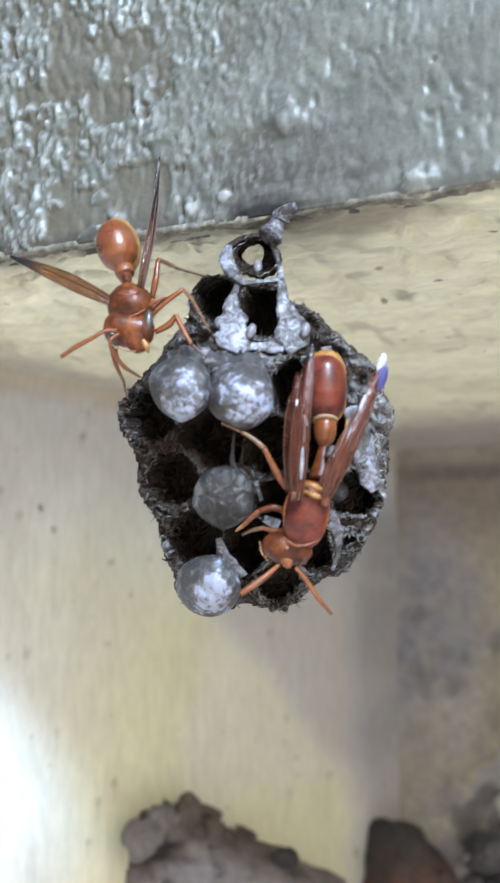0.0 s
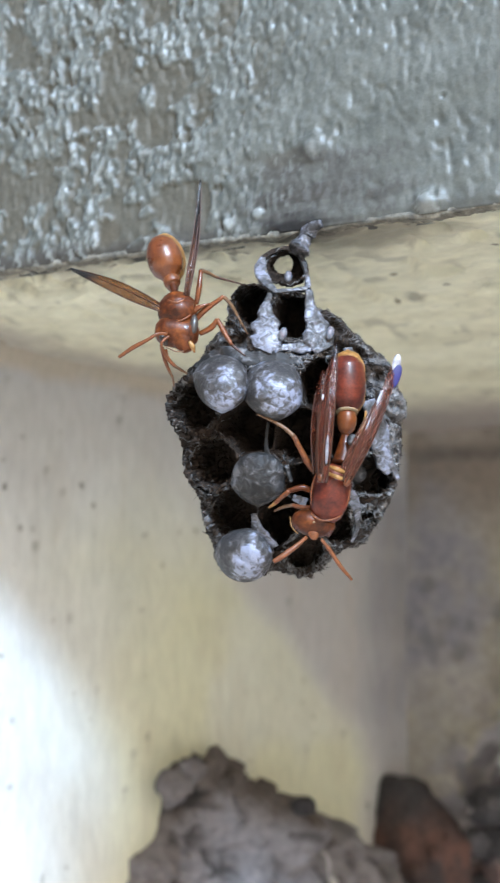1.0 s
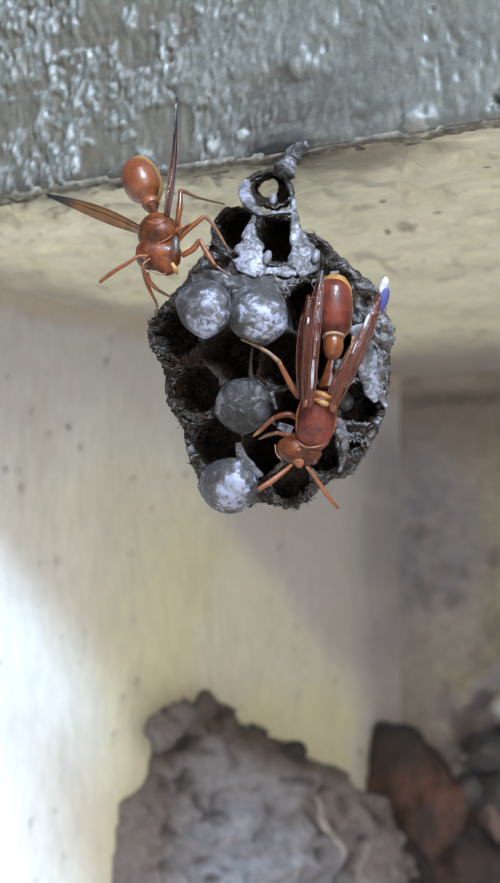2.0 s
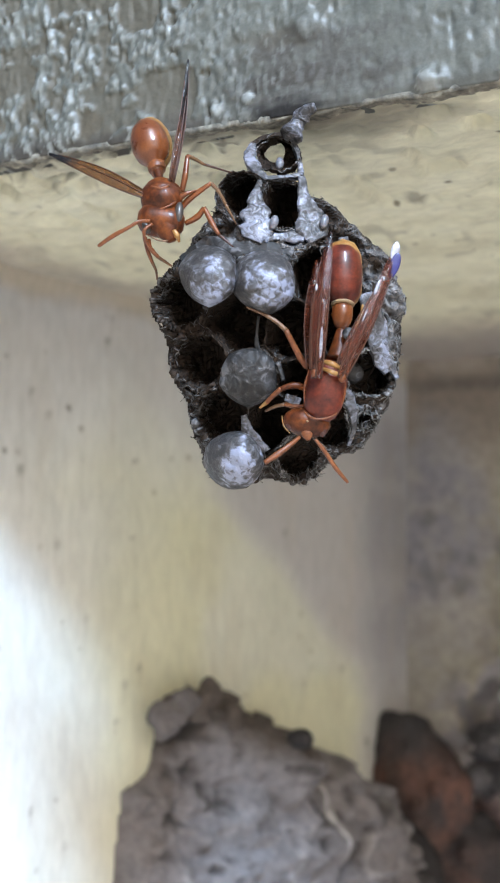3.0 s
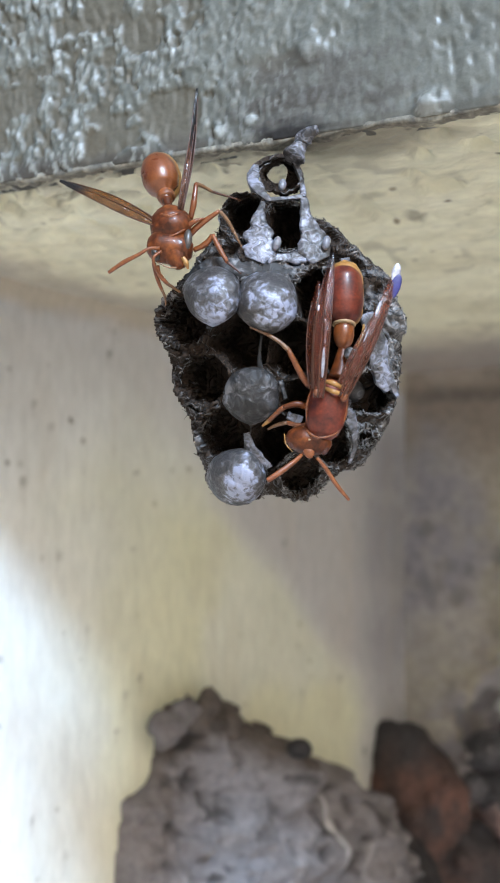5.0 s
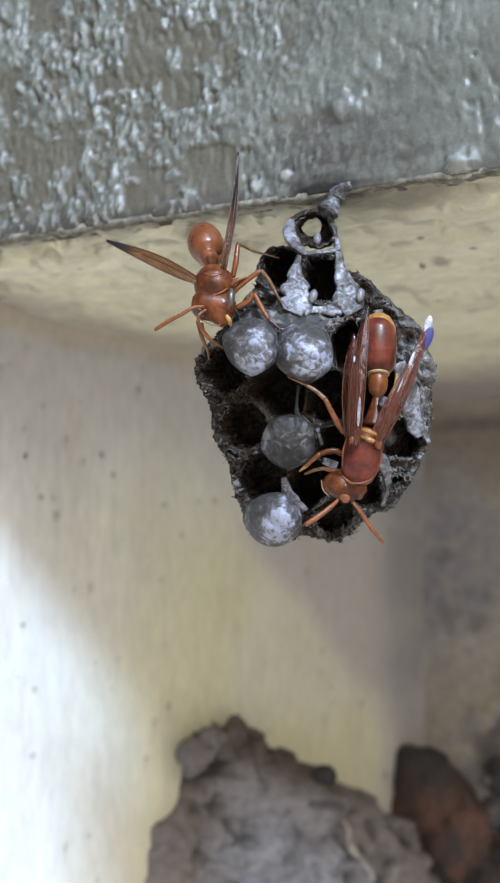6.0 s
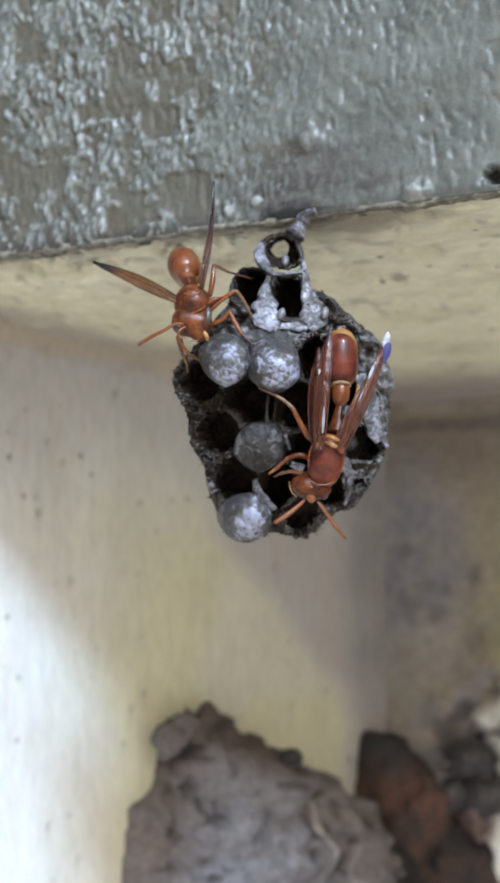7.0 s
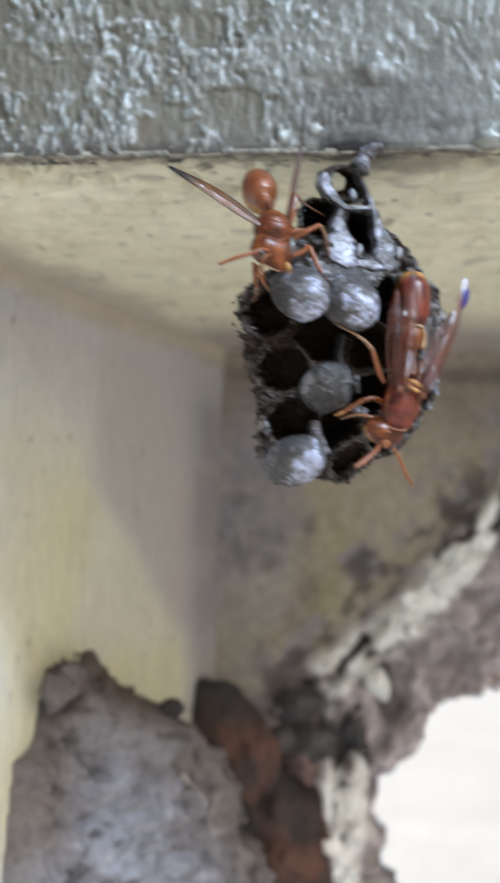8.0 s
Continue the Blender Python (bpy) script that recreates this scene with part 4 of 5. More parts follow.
def web(line, widths, lift):
    """A crinkled paper sheet along a line on the comb's face, its edges bent down into the cells."""
    p = np.array(line, float)
    k = len(p)
    ts = np.linspace(0, k - 1, (k - 1) * 14 + 1)
    c = np.stack([np.interp(ts, range(k), p[:, 0]), np.interp(ts, range(k), p[:, 1])], 1)
    w = np.interp(ts, range(k), widths)
    for _ in range(30):
        c[1:-1] = 0.25 * c[:-2] + 0.5 * c[1:-1] + 0.25 * c[2:]
        w[1:-1] = 0.25 * w[:-2] + 0.5 * w[1:-1] + 0.25 * w[2:]
    tan = np.gradient(c, axis=0)
    tan /= np.linalg.norm(tan, axis=1)[:, None] + 1e-9
    side = np.stack([-tan[:, 1], tan[:, 0]], 1)
    # across the sheet: share of the width, drop below the top
    prof = [(-0.42, 1.8), (-0.48, 0.9), (-0.50, 0.35), (-0.46, 0.08), (-0.33, 0.0), (-0.17, 0.0), (0.0, 0.0), (0.17, 0.0), (0.33, 0.0), (0.46, 0.08), (0.50, 0.35),
            (0.48, 0.9), (0.42, 1.8)]
    n = len(prof)
    v = []
    for q, drop in prof:
        ragged = 0.36 * (fbm(c[:, 0] * 1.3 + 5 * q, c[:, 1] * 1.3, 0, 281, 3) - 0.5)
        xy = c + side * ((q + ragged) * w)[:, None]
        fold = 1 - np.abs(2 * fbm(xy[:, 0] * 0.8, xy[:, 1] * 0.8, 0, 283, 2) - 1) * 2.5
        z = swell(xy[:, 0], xy[:, 1]) + lift - drop + 0.14 * fold + 0.16 * (fbm(xy[:, 0] * 1.8, xy[:, 1] * 1.8, 0, 285, 3) - 0.5)
        v.append(np.concatenate([xy, z[:, None]], 1))
    m = len(ts)
    f = [(a * m + i, a * m + i + 1, (a + 1) * m + i + 1, (a + 1) * m + i) for a in range(n - 1) for i in range(m - 1)]
    f += [[a * m for a in range(n)], [a * m + m - 1 for a in range(n)][::-1]]
    return np.concatenate(v), f


def web_layers(line):
    n = 13 * ((len(line) - 1) * 14 + 1)
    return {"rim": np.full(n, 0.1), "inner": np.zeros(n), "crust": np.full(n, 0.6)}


def outward(v, f):
    """The way out of a quad mesh at each vertex."""
    q = np.array(f)
    n = np.cross(v[q[:, 2]] - v[q[:, 0]], v[q[:, 3]] - v[q[:, 1]])
    out = np.zeros(v.shape)
    for k in range(4):
        np.add.at(out, q[:, k], n)
    return out


def strands(seeds, count):
    """Short curled fibres lying on the crust: seeds hold points and the way out from the wall at each."""
    rng = np.random.default_rng(77)
    v, f = [], []
    for row in seeds[rng.choice(len(seeds), count)]:
        out = row[3:] / (np.linalg.norm(row[3:]) + 1e-9)
        d = rng.normal(size=3)
        d -= out * (d @ out)
        d /= np.linalg.norm(d)
        e = np.cross(out, d)
        length, thick = rng.uniform(0.4, 1.2), rng.uniform(0.03, 0.07)
        bend, lift = rng.uniform(-0.5, 0.5), rng.uniform(-0.05, 0.08)
        base = len(v)
        for k in range(5):
            t = k / 4 - 0.5
            q = row[:3] + d * length * t + e * bend * length * (4 * t * t - 0.5) + (0.02 + lift * (t + 0.5)) * out
            r = thick * (1.0 - 1.2 * t * t)
            for a in (0.0, 2.09, 4.19):
                v.append(q + r * (math.cos(a) * e + math.sin(a) * np.cross(d, e)))
        f += [(base + 3 * k + a, base + 3 * k + (a + 1) % 3, base + 3 * k + 3 + (a + 1) % 3, base + 3 * k + 3 + a) for k in range(4) for a in range(3)]
        f += [(base + 2, base + 1, base), (base + 12, base + 13, base + 14)]
    return np.array(v), f


def build_nest():
    nest = new("wasp_nest")
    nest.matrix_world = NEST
    tagged(nest, "small grey paper wasp nest with open and capped cells", "wasp nest")
    N = 120
    ang = np.linspace(0, 2 * math.pi, N, endpoint=False)
    ca, sa = np.cos(ang), np.sin(ang)
    crusty = []
    for i, (a, b, deep, ragged, pale, sealed, widest) in enumerate(CELLS):
        deep = deep if i < 3 else 0.72 * deep
        rho = cell_outline(i, ang, widest)
        outer = step(widest - 0.25, widest - 0.06, rho)
        rim = swell(a + rho * ca, b + rho * sa)
        px, py = a + rho * ca, b + rho * sa
        rag = (0.55 + 2.6 * ragged * outer) * (fbm(px * 0.9, py * 0.9, 0, 201, 5) - 0.52 - 0.06 * outer) + (0.3 + 1.3 * outer * ragged) * (fbm(px * 2.6, py * 2.6, 0, 203, 3) - 0.5)
        rim = rim + rag
        lean = np.array((np.clip(0.22 - 0.055 * (a + 1), 0.0, 0.75), LEAN[1]))
        loops, fade = [], []
        K = 20
        for side, back in ((0, 1), (1, 0)):
            for k in range(K + 1):
                f = (1 - k / K if back else k / K) ** 1.25
                d = f * deep
                wall = 0.06 + 0.40 * outer * (i > 2) if side == 0 else -0.03
                noise_r = (0.35 + 0.85 * outer * (0.5 if i < 3 else 1)) * (fbm(1.9 * px, 1.9 * py, d * 2.4, 211, 4) - 0.5)
                r = (rho - wall) * (1 - 0.018 * d) + noise_r
                loops.append(np.stack([a + lean[0] * d + r * ca, b + lean[1] * d + r * sa, rim - d * (1 - 0.15 * (rim - swell(a, b)) / 5)], 1))
                fade.append(np.full(N, f))
        verts = np.concatenate(loops)
        fade = np.concatenate(fade)
        M = len(loops)
        faces = [(k * N + q, k * N + (q + 1) % N, (k + 1) * N + (q + 1) % N, (k + 1) * N + q) for k in range(M - 1) for q in range(N)]
        base = len(verts)
        if i != 0:
            faces.append([q for q in range(N)][::-1])
        else:
            # the topmost cell is torn through: a strip closes it only round one side of the gap
            gap = np.array((a + lean[0] * deep - 0.75, b + lean[1] * deep + 0.55))
            gr = 1.0 + 0.3 * (fbm(ca * 1.5 + 5, sa * 1.5 + 5, 0, 221, 3) - 0.5)
            inner = np.stack([gap[0] + gr * ca, gap[1] + gr * sa, np.full(N, loops[0][:, 2].mean() + 0.4)], 1)
            verts = np.concatenate([verts, inner])
            fade = np.concatenate([fade, np.full(N, 1.0)])
            faces += [(q, base + q, base + (q + 1) % N, (q + 1) % N) for q in range(N)]
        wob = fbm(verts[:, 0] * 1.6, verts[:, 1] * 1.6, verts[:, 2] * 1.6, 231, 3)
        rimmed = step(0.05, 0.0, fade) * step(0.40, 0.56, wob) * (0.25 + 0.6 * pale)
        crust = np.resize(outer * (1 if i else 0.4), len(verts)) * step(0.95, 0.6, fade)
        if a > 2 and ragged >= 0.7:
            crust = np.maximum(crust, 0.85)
        # shade down inside the cell, put into the paper's colour
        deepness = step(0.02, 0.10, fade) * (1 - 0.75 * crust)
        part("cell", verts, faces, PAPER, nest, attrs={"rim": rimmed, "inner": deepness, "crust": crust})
        near = (crust > 0.5) & (fade < 0.45)
        if i:
            crusty.append(np.concatenate([verts[near], (verts - np.array((a, b, 0.0)))[near]], 1))
        if sealed:
            rings = 14
            cv, cf, sheen = [], [], []
            for k in range(rings + 1):
                s = math.sin(0.5 * math.pi * k / rings)
                lift = (3.3 if sealed == 1 else 1.5) * math.sqrt(max(0, 1 - s * s)) ** 0.9
                r = (rho * 0.4 + 0.6 * rho.mean() + (0.12 if sealed == 1 else 0.0)) * s
                drift = lift * np.array((0.05, -0.19))
                pz = swell(a + r * ca, b + r * sa) + lift - 0.1
                puck = 0.7 * (fbm(0.45 * (a + r * ca), 0.45 * (b + r * sa), 3 * i, 245, 2) - 0.5) + 0.34 * (fbm(a + r * ca * 1.0, b + r * sa * 1.0, i, 241, 4) - 0.5) + 0.16 * (vnoise((a + r * ca) * 2.4, (b + r * sa) * 2.4, i, 243) - 0.5)
                # sky sheen on the cap, painted as a paler off-centre middle
                sheen.append(step(1.05, 0.45, np.hypot(r * ca / rho.mean() - 0.12, r * sa / rho.mean() + 0.12) + 0.9 * (fbm(0.8 * (a + r * ca), 0.8 * (b + r * sa), 5 * i, 247, 3) - 0.5)) - 0.55)
                cv.append(np.stack([a + drift[0] + r * ca, b + drift[1] + r * sa, pz + puck], 1))
            cv = np.concatenate(cv)
            cf = [(k * N + q, (k + 1) * N + q, (k + 1) * N + (q + 1) % N, k * N + (q + 1) % N) for k in range(rings) for q in range(N)]
            part("cap", cv, cf, SILK if sealed == 1 else DULL_SILK, nest, "bulging silk cap" if sealed == 1 else "dull sunken silk cap", {"sheen": np.concatenate(sheen)})
    verts, faces, pale, crust = comb_body()
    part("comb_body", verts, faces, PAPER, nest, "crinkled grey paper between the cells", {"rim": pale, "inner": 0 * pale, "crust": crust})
    edge = crust > 0.6
    crusty.append(np.concatenate([verts, outward(verts, faces)], 1)[edge])
    tagged(part("wood_fibre", *strands(np.concatenate(crusty), 1100), STRAND, nest), "loose pale wood fibres on the crust", kind="stuff")
    right = np.concatenate(crusty)
    right = right[(right[:, 0] > 1.0) & (right[:, 1] < 1.0)]
    tagged(part("wood_fibre", *strands(right, 750), PALE_STRAND, nest), "bleached wood fibres on the lower crust", kind="stuff")
    # stalk glued up into the corner under the lintel
    stalk = [(1.9, 15.5, -0.30), (2.3, 16.2, -0.55), (2.65, 16.9, -0.80), (2.95, 17.45, -0.65), (3.4, 17.8, -0.25), (4.1, 18.05, 0.30)]
    v, f = tube(stalk, [1.15, 0.8, 0.65, 0.75, 0.7, 0.4], 24, 0.22, 251)
    part("stalk", v, f, PULP, nest, "glossy grey stalk glued to the lintel")
    # flat paper webs between the upper cells, and scraps of membrane lower down: centre line, widths, material
    for name, label, material, line, widths, lift in (
        ("web", "pale papery web", PULP, [(-0.95, 10.9), (-1.35, 9.2), (-1.35, 7.6), (-1.25, 6.3), (-1.7, 5.2)], [0.5, 1.2, 2.7, 3.3, 2.2], 0.35),
        ("web", "pale papery web", PULP, [(2.75, 11.3), (2.95, 9.4), (3.4, 7.7), (3.7, 6.4), (4.3, 5.3)], [0.7, 1.1, 2.1, 3.0, 1.8], 0.35),
        ("web", "crinkled grey paper fold", PULP, [(-0.6, 5.3), (0.7, 5.5), (2.9, 5.5)], [1.0, 0.8, 1.2], 0.15),
        ("web", "dull brown paper collar", DULL_SILK, [(-8.0, 3.6), (-5.7, 4.9), (-3.1, 4.5), (-0.7, 4.6), (2.0, 4.0)], [0.8, 1.9, 2.2, 1.9, 0.8], 0.0),
        ("web", "pale papery rim", PULP, [(8.4, 0.6), (9.3, -1.9), (9.6, -4.2), (10.7, -6.3)], [1.3, 2.3, 2.2, 0.8], 0.25),
        ("web", "pale papery rim", PULP, [(6.5, 5.6), (6.9, 3.6), (7.8, 1.6)], [0.9, 1.5, 1.0], 0.2),
        ("web", "pale papery web", PULP, [(-1.6, 14.9), (-1.95, 13.4), (-1.35, 12.1), (-0.35, 11.0)], [0.6, 1.25, 1.1, 0.5], 0.2),
        ("web", "pale papery web", PULP, [(-0.5, 11.1), (1.1, 11.25), (2.7, 11.5)], [0.5, 0.35, 0.6], 0.3),
        ("web", "dark papery arch", PAPER, [(-1.7, 14.7), (-0.7, 15.7), (0.9, 16.1), (2.2, 15.5)], [0.6, 0.55, 0.6, 0.7], 0.0),
        ("web", "pale papery web", PULP, [(2.1, 15.6), (2.65, 13.6), (2.75, 11.5)], [0.6, 0.35, 0.7], 0.0),
        ("membrane", "pale torn membrane", PULP, [(-2.4, -10.2), (-2.0, -12.0), (-0.9, -13.8)], [0.6, 1.3, 2.2], 0.4),
        ("membrane", "thin grey membrane", DULL_SILK, [(-1.1, -1.6), (-1.35, -4.1), (-0.7, -5.9)], [0.22, 0.35, 1.3], 0.3),
        ("membrane", "thin grey membrane", DULL_SILK, [(0.6, -5.6), (1.1, -7.2)], [0.5, 0.35], 0.5),
        ("web", "grey papery rim", PULP, [(6.2, -7.9), (7.4, -9.2), (7.75, -11.2), (7.2, -13.0)], [1.6, 1.0, 0.5, 0.3], 0.2),
        ("membrane", "pale torn membrane", PULP, [(1.3, -8.6), (2.6, -9.1)], [0.7, 0.9], 0.3),
        ("web", "grey papery rim", PULP, [(9.5, -3.7), (10.6, -5.1), (11.6, -6.9)], [1.2, 0.8, 0.4], 0.3),
    ):
        part(name, *web(line, widths, lift), material, nest, label, web_layers(line))
    v, f = pod((7.0, -7.3, 0.2), (7.6, -5.2, 0.9), OVAL, 1.25, 24, 0.6)
    part("grub", v, f, DULL_SILK, nest, "grey grub in an open cell")
    for p0, p1 in (
        ((0.80, 12.15, 1.35), (0.90, 13.30, 0.60)), ((0.05, 6.05, 5.0), (0.45, 7.35, 4.6)), ((4.55, 6.2, 4.6), (4.85, 7.5, 4.1))
    ):
        v, f = pod(p0, p1, [(0, 0.0), (0.08, 0.5), (0.3, 0.9), (0.6, 1.0), (0.85, 0.75), (0.96, 0.4), (1, 0)], 0.40, 14)
        part("egg", v, f, EGG, nest, "tiny white egg")


# ---- shapes of revolution and limbs ----
def pod(p0, p1, profile, radius, n=24, flat=1.0, side=(0, 0, 1), dense=5):
    """A rounded body from p0 to p1: profile gives (share of the length, share of the radius); flat squeezes it along side."""
    pr = np.array(profile, float)
    ts = np.unique(np.concatenate([np.linspace(a, b, dense, endpoint=False) for a, b in zip(pr[:-1, 0], pr[1:, 0])] + [[1.0]]))
    # rounded interpolation
    rs = np.interp(ts, pr[:, 0], pr[:, 1])
    for _ in range(2):
        rs[1:-1] = 0.25 * rs[:-2] + 0.5 * rs[1:-1] + 0.25 * rs[2:]
    w = np.array(p1, float) - np.array(p0, float)
    z = w / np.linalg.norm(w)
    s = np.array(side, float)
    s = s - z * (s @ z)
    if np.linalg.norm(s) < 1e-6:
        s = np.cross(z, (0.6, 0.8, 0.0))
    s = s / np.linalg.norm(s)
    u = np.cross(s, z)
    ang = np.linspace(0, 2 * math.pi, n, endpoint=False)
    ring = np.cos(ang)[:, None] * u + flat * np.sin(ang)[:, None] * s
    v = np.concatenate([np.array(p0) + t * w + max(r, 0.004) * radius * ring for t, r in zip(ts, rs)])
    m = len(ts)
    f = [(k * n + q, k * n + (q + 1) % n, (k + 1) * n + (q + 1) % n, (k + 1) * n + q) for k in range(m - 1) for q in range(n)]
    f += [list(range(n))[::-1], [(m - 1) * n + q for q in range(n)]]
    return v, f


def tube(points, radii, n=12, rough=0.0, seed=0, steps=6):
    """A bent limb through the points."""
    p = np.array(points, float)
    k = len(p)
    ts = np.linspace(0, k - 1, (k - 1) * steps + 1)
    ext = np.concatenate([[2 * p[0] - p[1]], p, [2 * p[-1] - p[-2]]])
    out = []
    for t in ts:
        i = min(int(t), k - 2)
        x = t - i
        a, b, c, d = ext[i], ext[i + 1], ext[i + 2], ext[i + 3]
        out.append(0.5 * (2 * b + (c - a) * x + (2 * a - 5 * b + 4 * c - d) * x * x + (3 * b - a - 3 * c + d) * x ** 3))
    c = np.array(out)
    r = np.interp(ts, range(k), radii)
    tan = np.gradient(c, axis=0)
    tan /= np.linalg.norm(tan, axis=1)[:, None]
    ang = np.linspace(0, 2 * math.pi, n, endpoint=False)
    up = np.array((0.31, 0.17, 0.93))
    v = []
    for q in range(len(c)):
        u = np.cross(up, tan[q])
        u /= np.linalg.norm(u)
        w = np.cross(tan[q], u)
        rr = r[q] * np.ones(n)
        if rough:
            rr = rr * (1 + rough * 4 * (fbm(np.cos(ang) + c[q, 0], np.sin(ang) + c[q, 1], c[q, 2] * 1.5, seed, 3) - 0.5))
        v.append(c[q] + rr[:, None] * (np.cos(ang)[:, None] * u + np.sin(ang)[:, None] * w))
    v = np.concatenate(v)
    m = len(c)
    f = [(k2 * n + q, k2 * n + (q + 1) % n, (k2 + 1) * n + (q + 1) % n, (k2 + 1) * n + q) for k2 in range(m - 1) for q in range(n)]
    f += [list(range(n))[::-1], [(m - 1) * n + q for q in range(n)]]
    return v, f


def ball(centre, radii, axis=(0, 0, 1), n=20):
    p = np.array(centre, float)
    ax = np.array(axis, float)
    ax /= np.linalg.norm(ax)
    prof = [(0.5 - 0.5 * math.cos(math.pi * k / 10), math.sin(math.pi * k / 10)) for k in range(11)]
    return pod(p - ax * radii[1], p + ax * radii[1], prof, radii[0], n, dense=1)


# ---- wasps ----
def wing(name, base, tip, widths, normal, material, parent, label, tip_from=0.8, bow=0.3, veins=3, fold=0.35):
    """A narrow folded wing: widths along its length (mm), a lengthwise pleat, thin but solid; veins raised on it."""
    b, t = np.array(base, float), np.array(tip, float)
    w = t - b
    z = w / np.linalg.norm(w)
    nn = np.array(normal, float)
    nn = nn - z * (nn @ z)
    nn /= np.linalg.norm(nn)
    u = np.cross(nn, z)
    L, C = 26, 8
    ww = np.interp(np.linspace(0, 1, L + 1), np.linspace(0, 1, len(widths)), widths)
    top, tipness = [], []
    for i in range(L + 1):
        s = i / L
        for j in range(C + 1):
            q = j / C - 0.5
            crease = fold * ww[i] * (abs(q) - 0.25)
            ripple = 0.04 * math.sin(9 * s + 5 * q)
            top.append(b + s * w + q * ww[i] * u + (bow * math.sin(math.pi * s) - crease + ripple) * nn)
            tipness.append(float(step(tip_from - 0.14, tip_from + 0.02, s + 0.05 * math.sin(20 * q))))
    top = np.array(top)
    n = len(top)
    v = np.concatenate([top, top - 0.035 * nn])
    f = [(i * (C + 1) + j, i * (C + 1) + j + 1, (i + 1) * (C + 1) + j + 1, (i + 1) * (C + 1) + j) for i in range(L) for j in range(C)]
    f += [tuple(n + q for q in g[::-1]) for g in f]
    rim = [j for j in range(C + 1)] + [i * (C + 1) + C for i in range(1, L + 1)] + [L * (C + 1) + j for j in range(C - 1, -1, -1)] + [i * (C + 1) for i in range(L - 1, 0, -1)]
    f += [(rim[(k + 1) % len(rim)], rim[k], rim[k] + n, rim[(k + 1) % len(rim)] + n) for k in range(len(rim))]
    ob = part(name, v, f, material, parent, label, {"tip": tipness + tipness})
    for k in range(veins):
        j = [0, C, C // 2, 2][k]
        last = [L, L - 2, L - 7, L - 10][k]
        line = [top[i * (C + 1) + j] + 0.03 * nn for i in range(0, last, 3)]
        vv, vf = tube(line, np.linspace(0.085, 0.03, len(line)), 6, steps=2)
        part("vein", vv, vf, VEIN, ob)
    return ob


def leg(parent, pts, radii, mats, label=""):
    """A leg: thigh, shin and foot through six points."""
    radii = [0.85 * q for q in radii]
    v, f = tube(pts[:3], radii[:3], 12)
    thigh = part("leg", v, f, mats[0], parent, label)
    v, f = tube(pts[2:5], radii[2:5], 10)
    part("shin", v, f, mats[1], thigh)
    if len(pts) > 5:
        v, f = tube(pts[4:], radii[4:], 8)
        part("foot", v, f, mats[2], thigh)
    return thigh


OVAL = [(0, 0.0), (0.05, 0.42), (0.15, 0.70), (0.32, 0.93), (0.5, 1.0), (0.68, 0.94), (0.85, 0.70), (0.95, 0.42), (1, 0.0)]

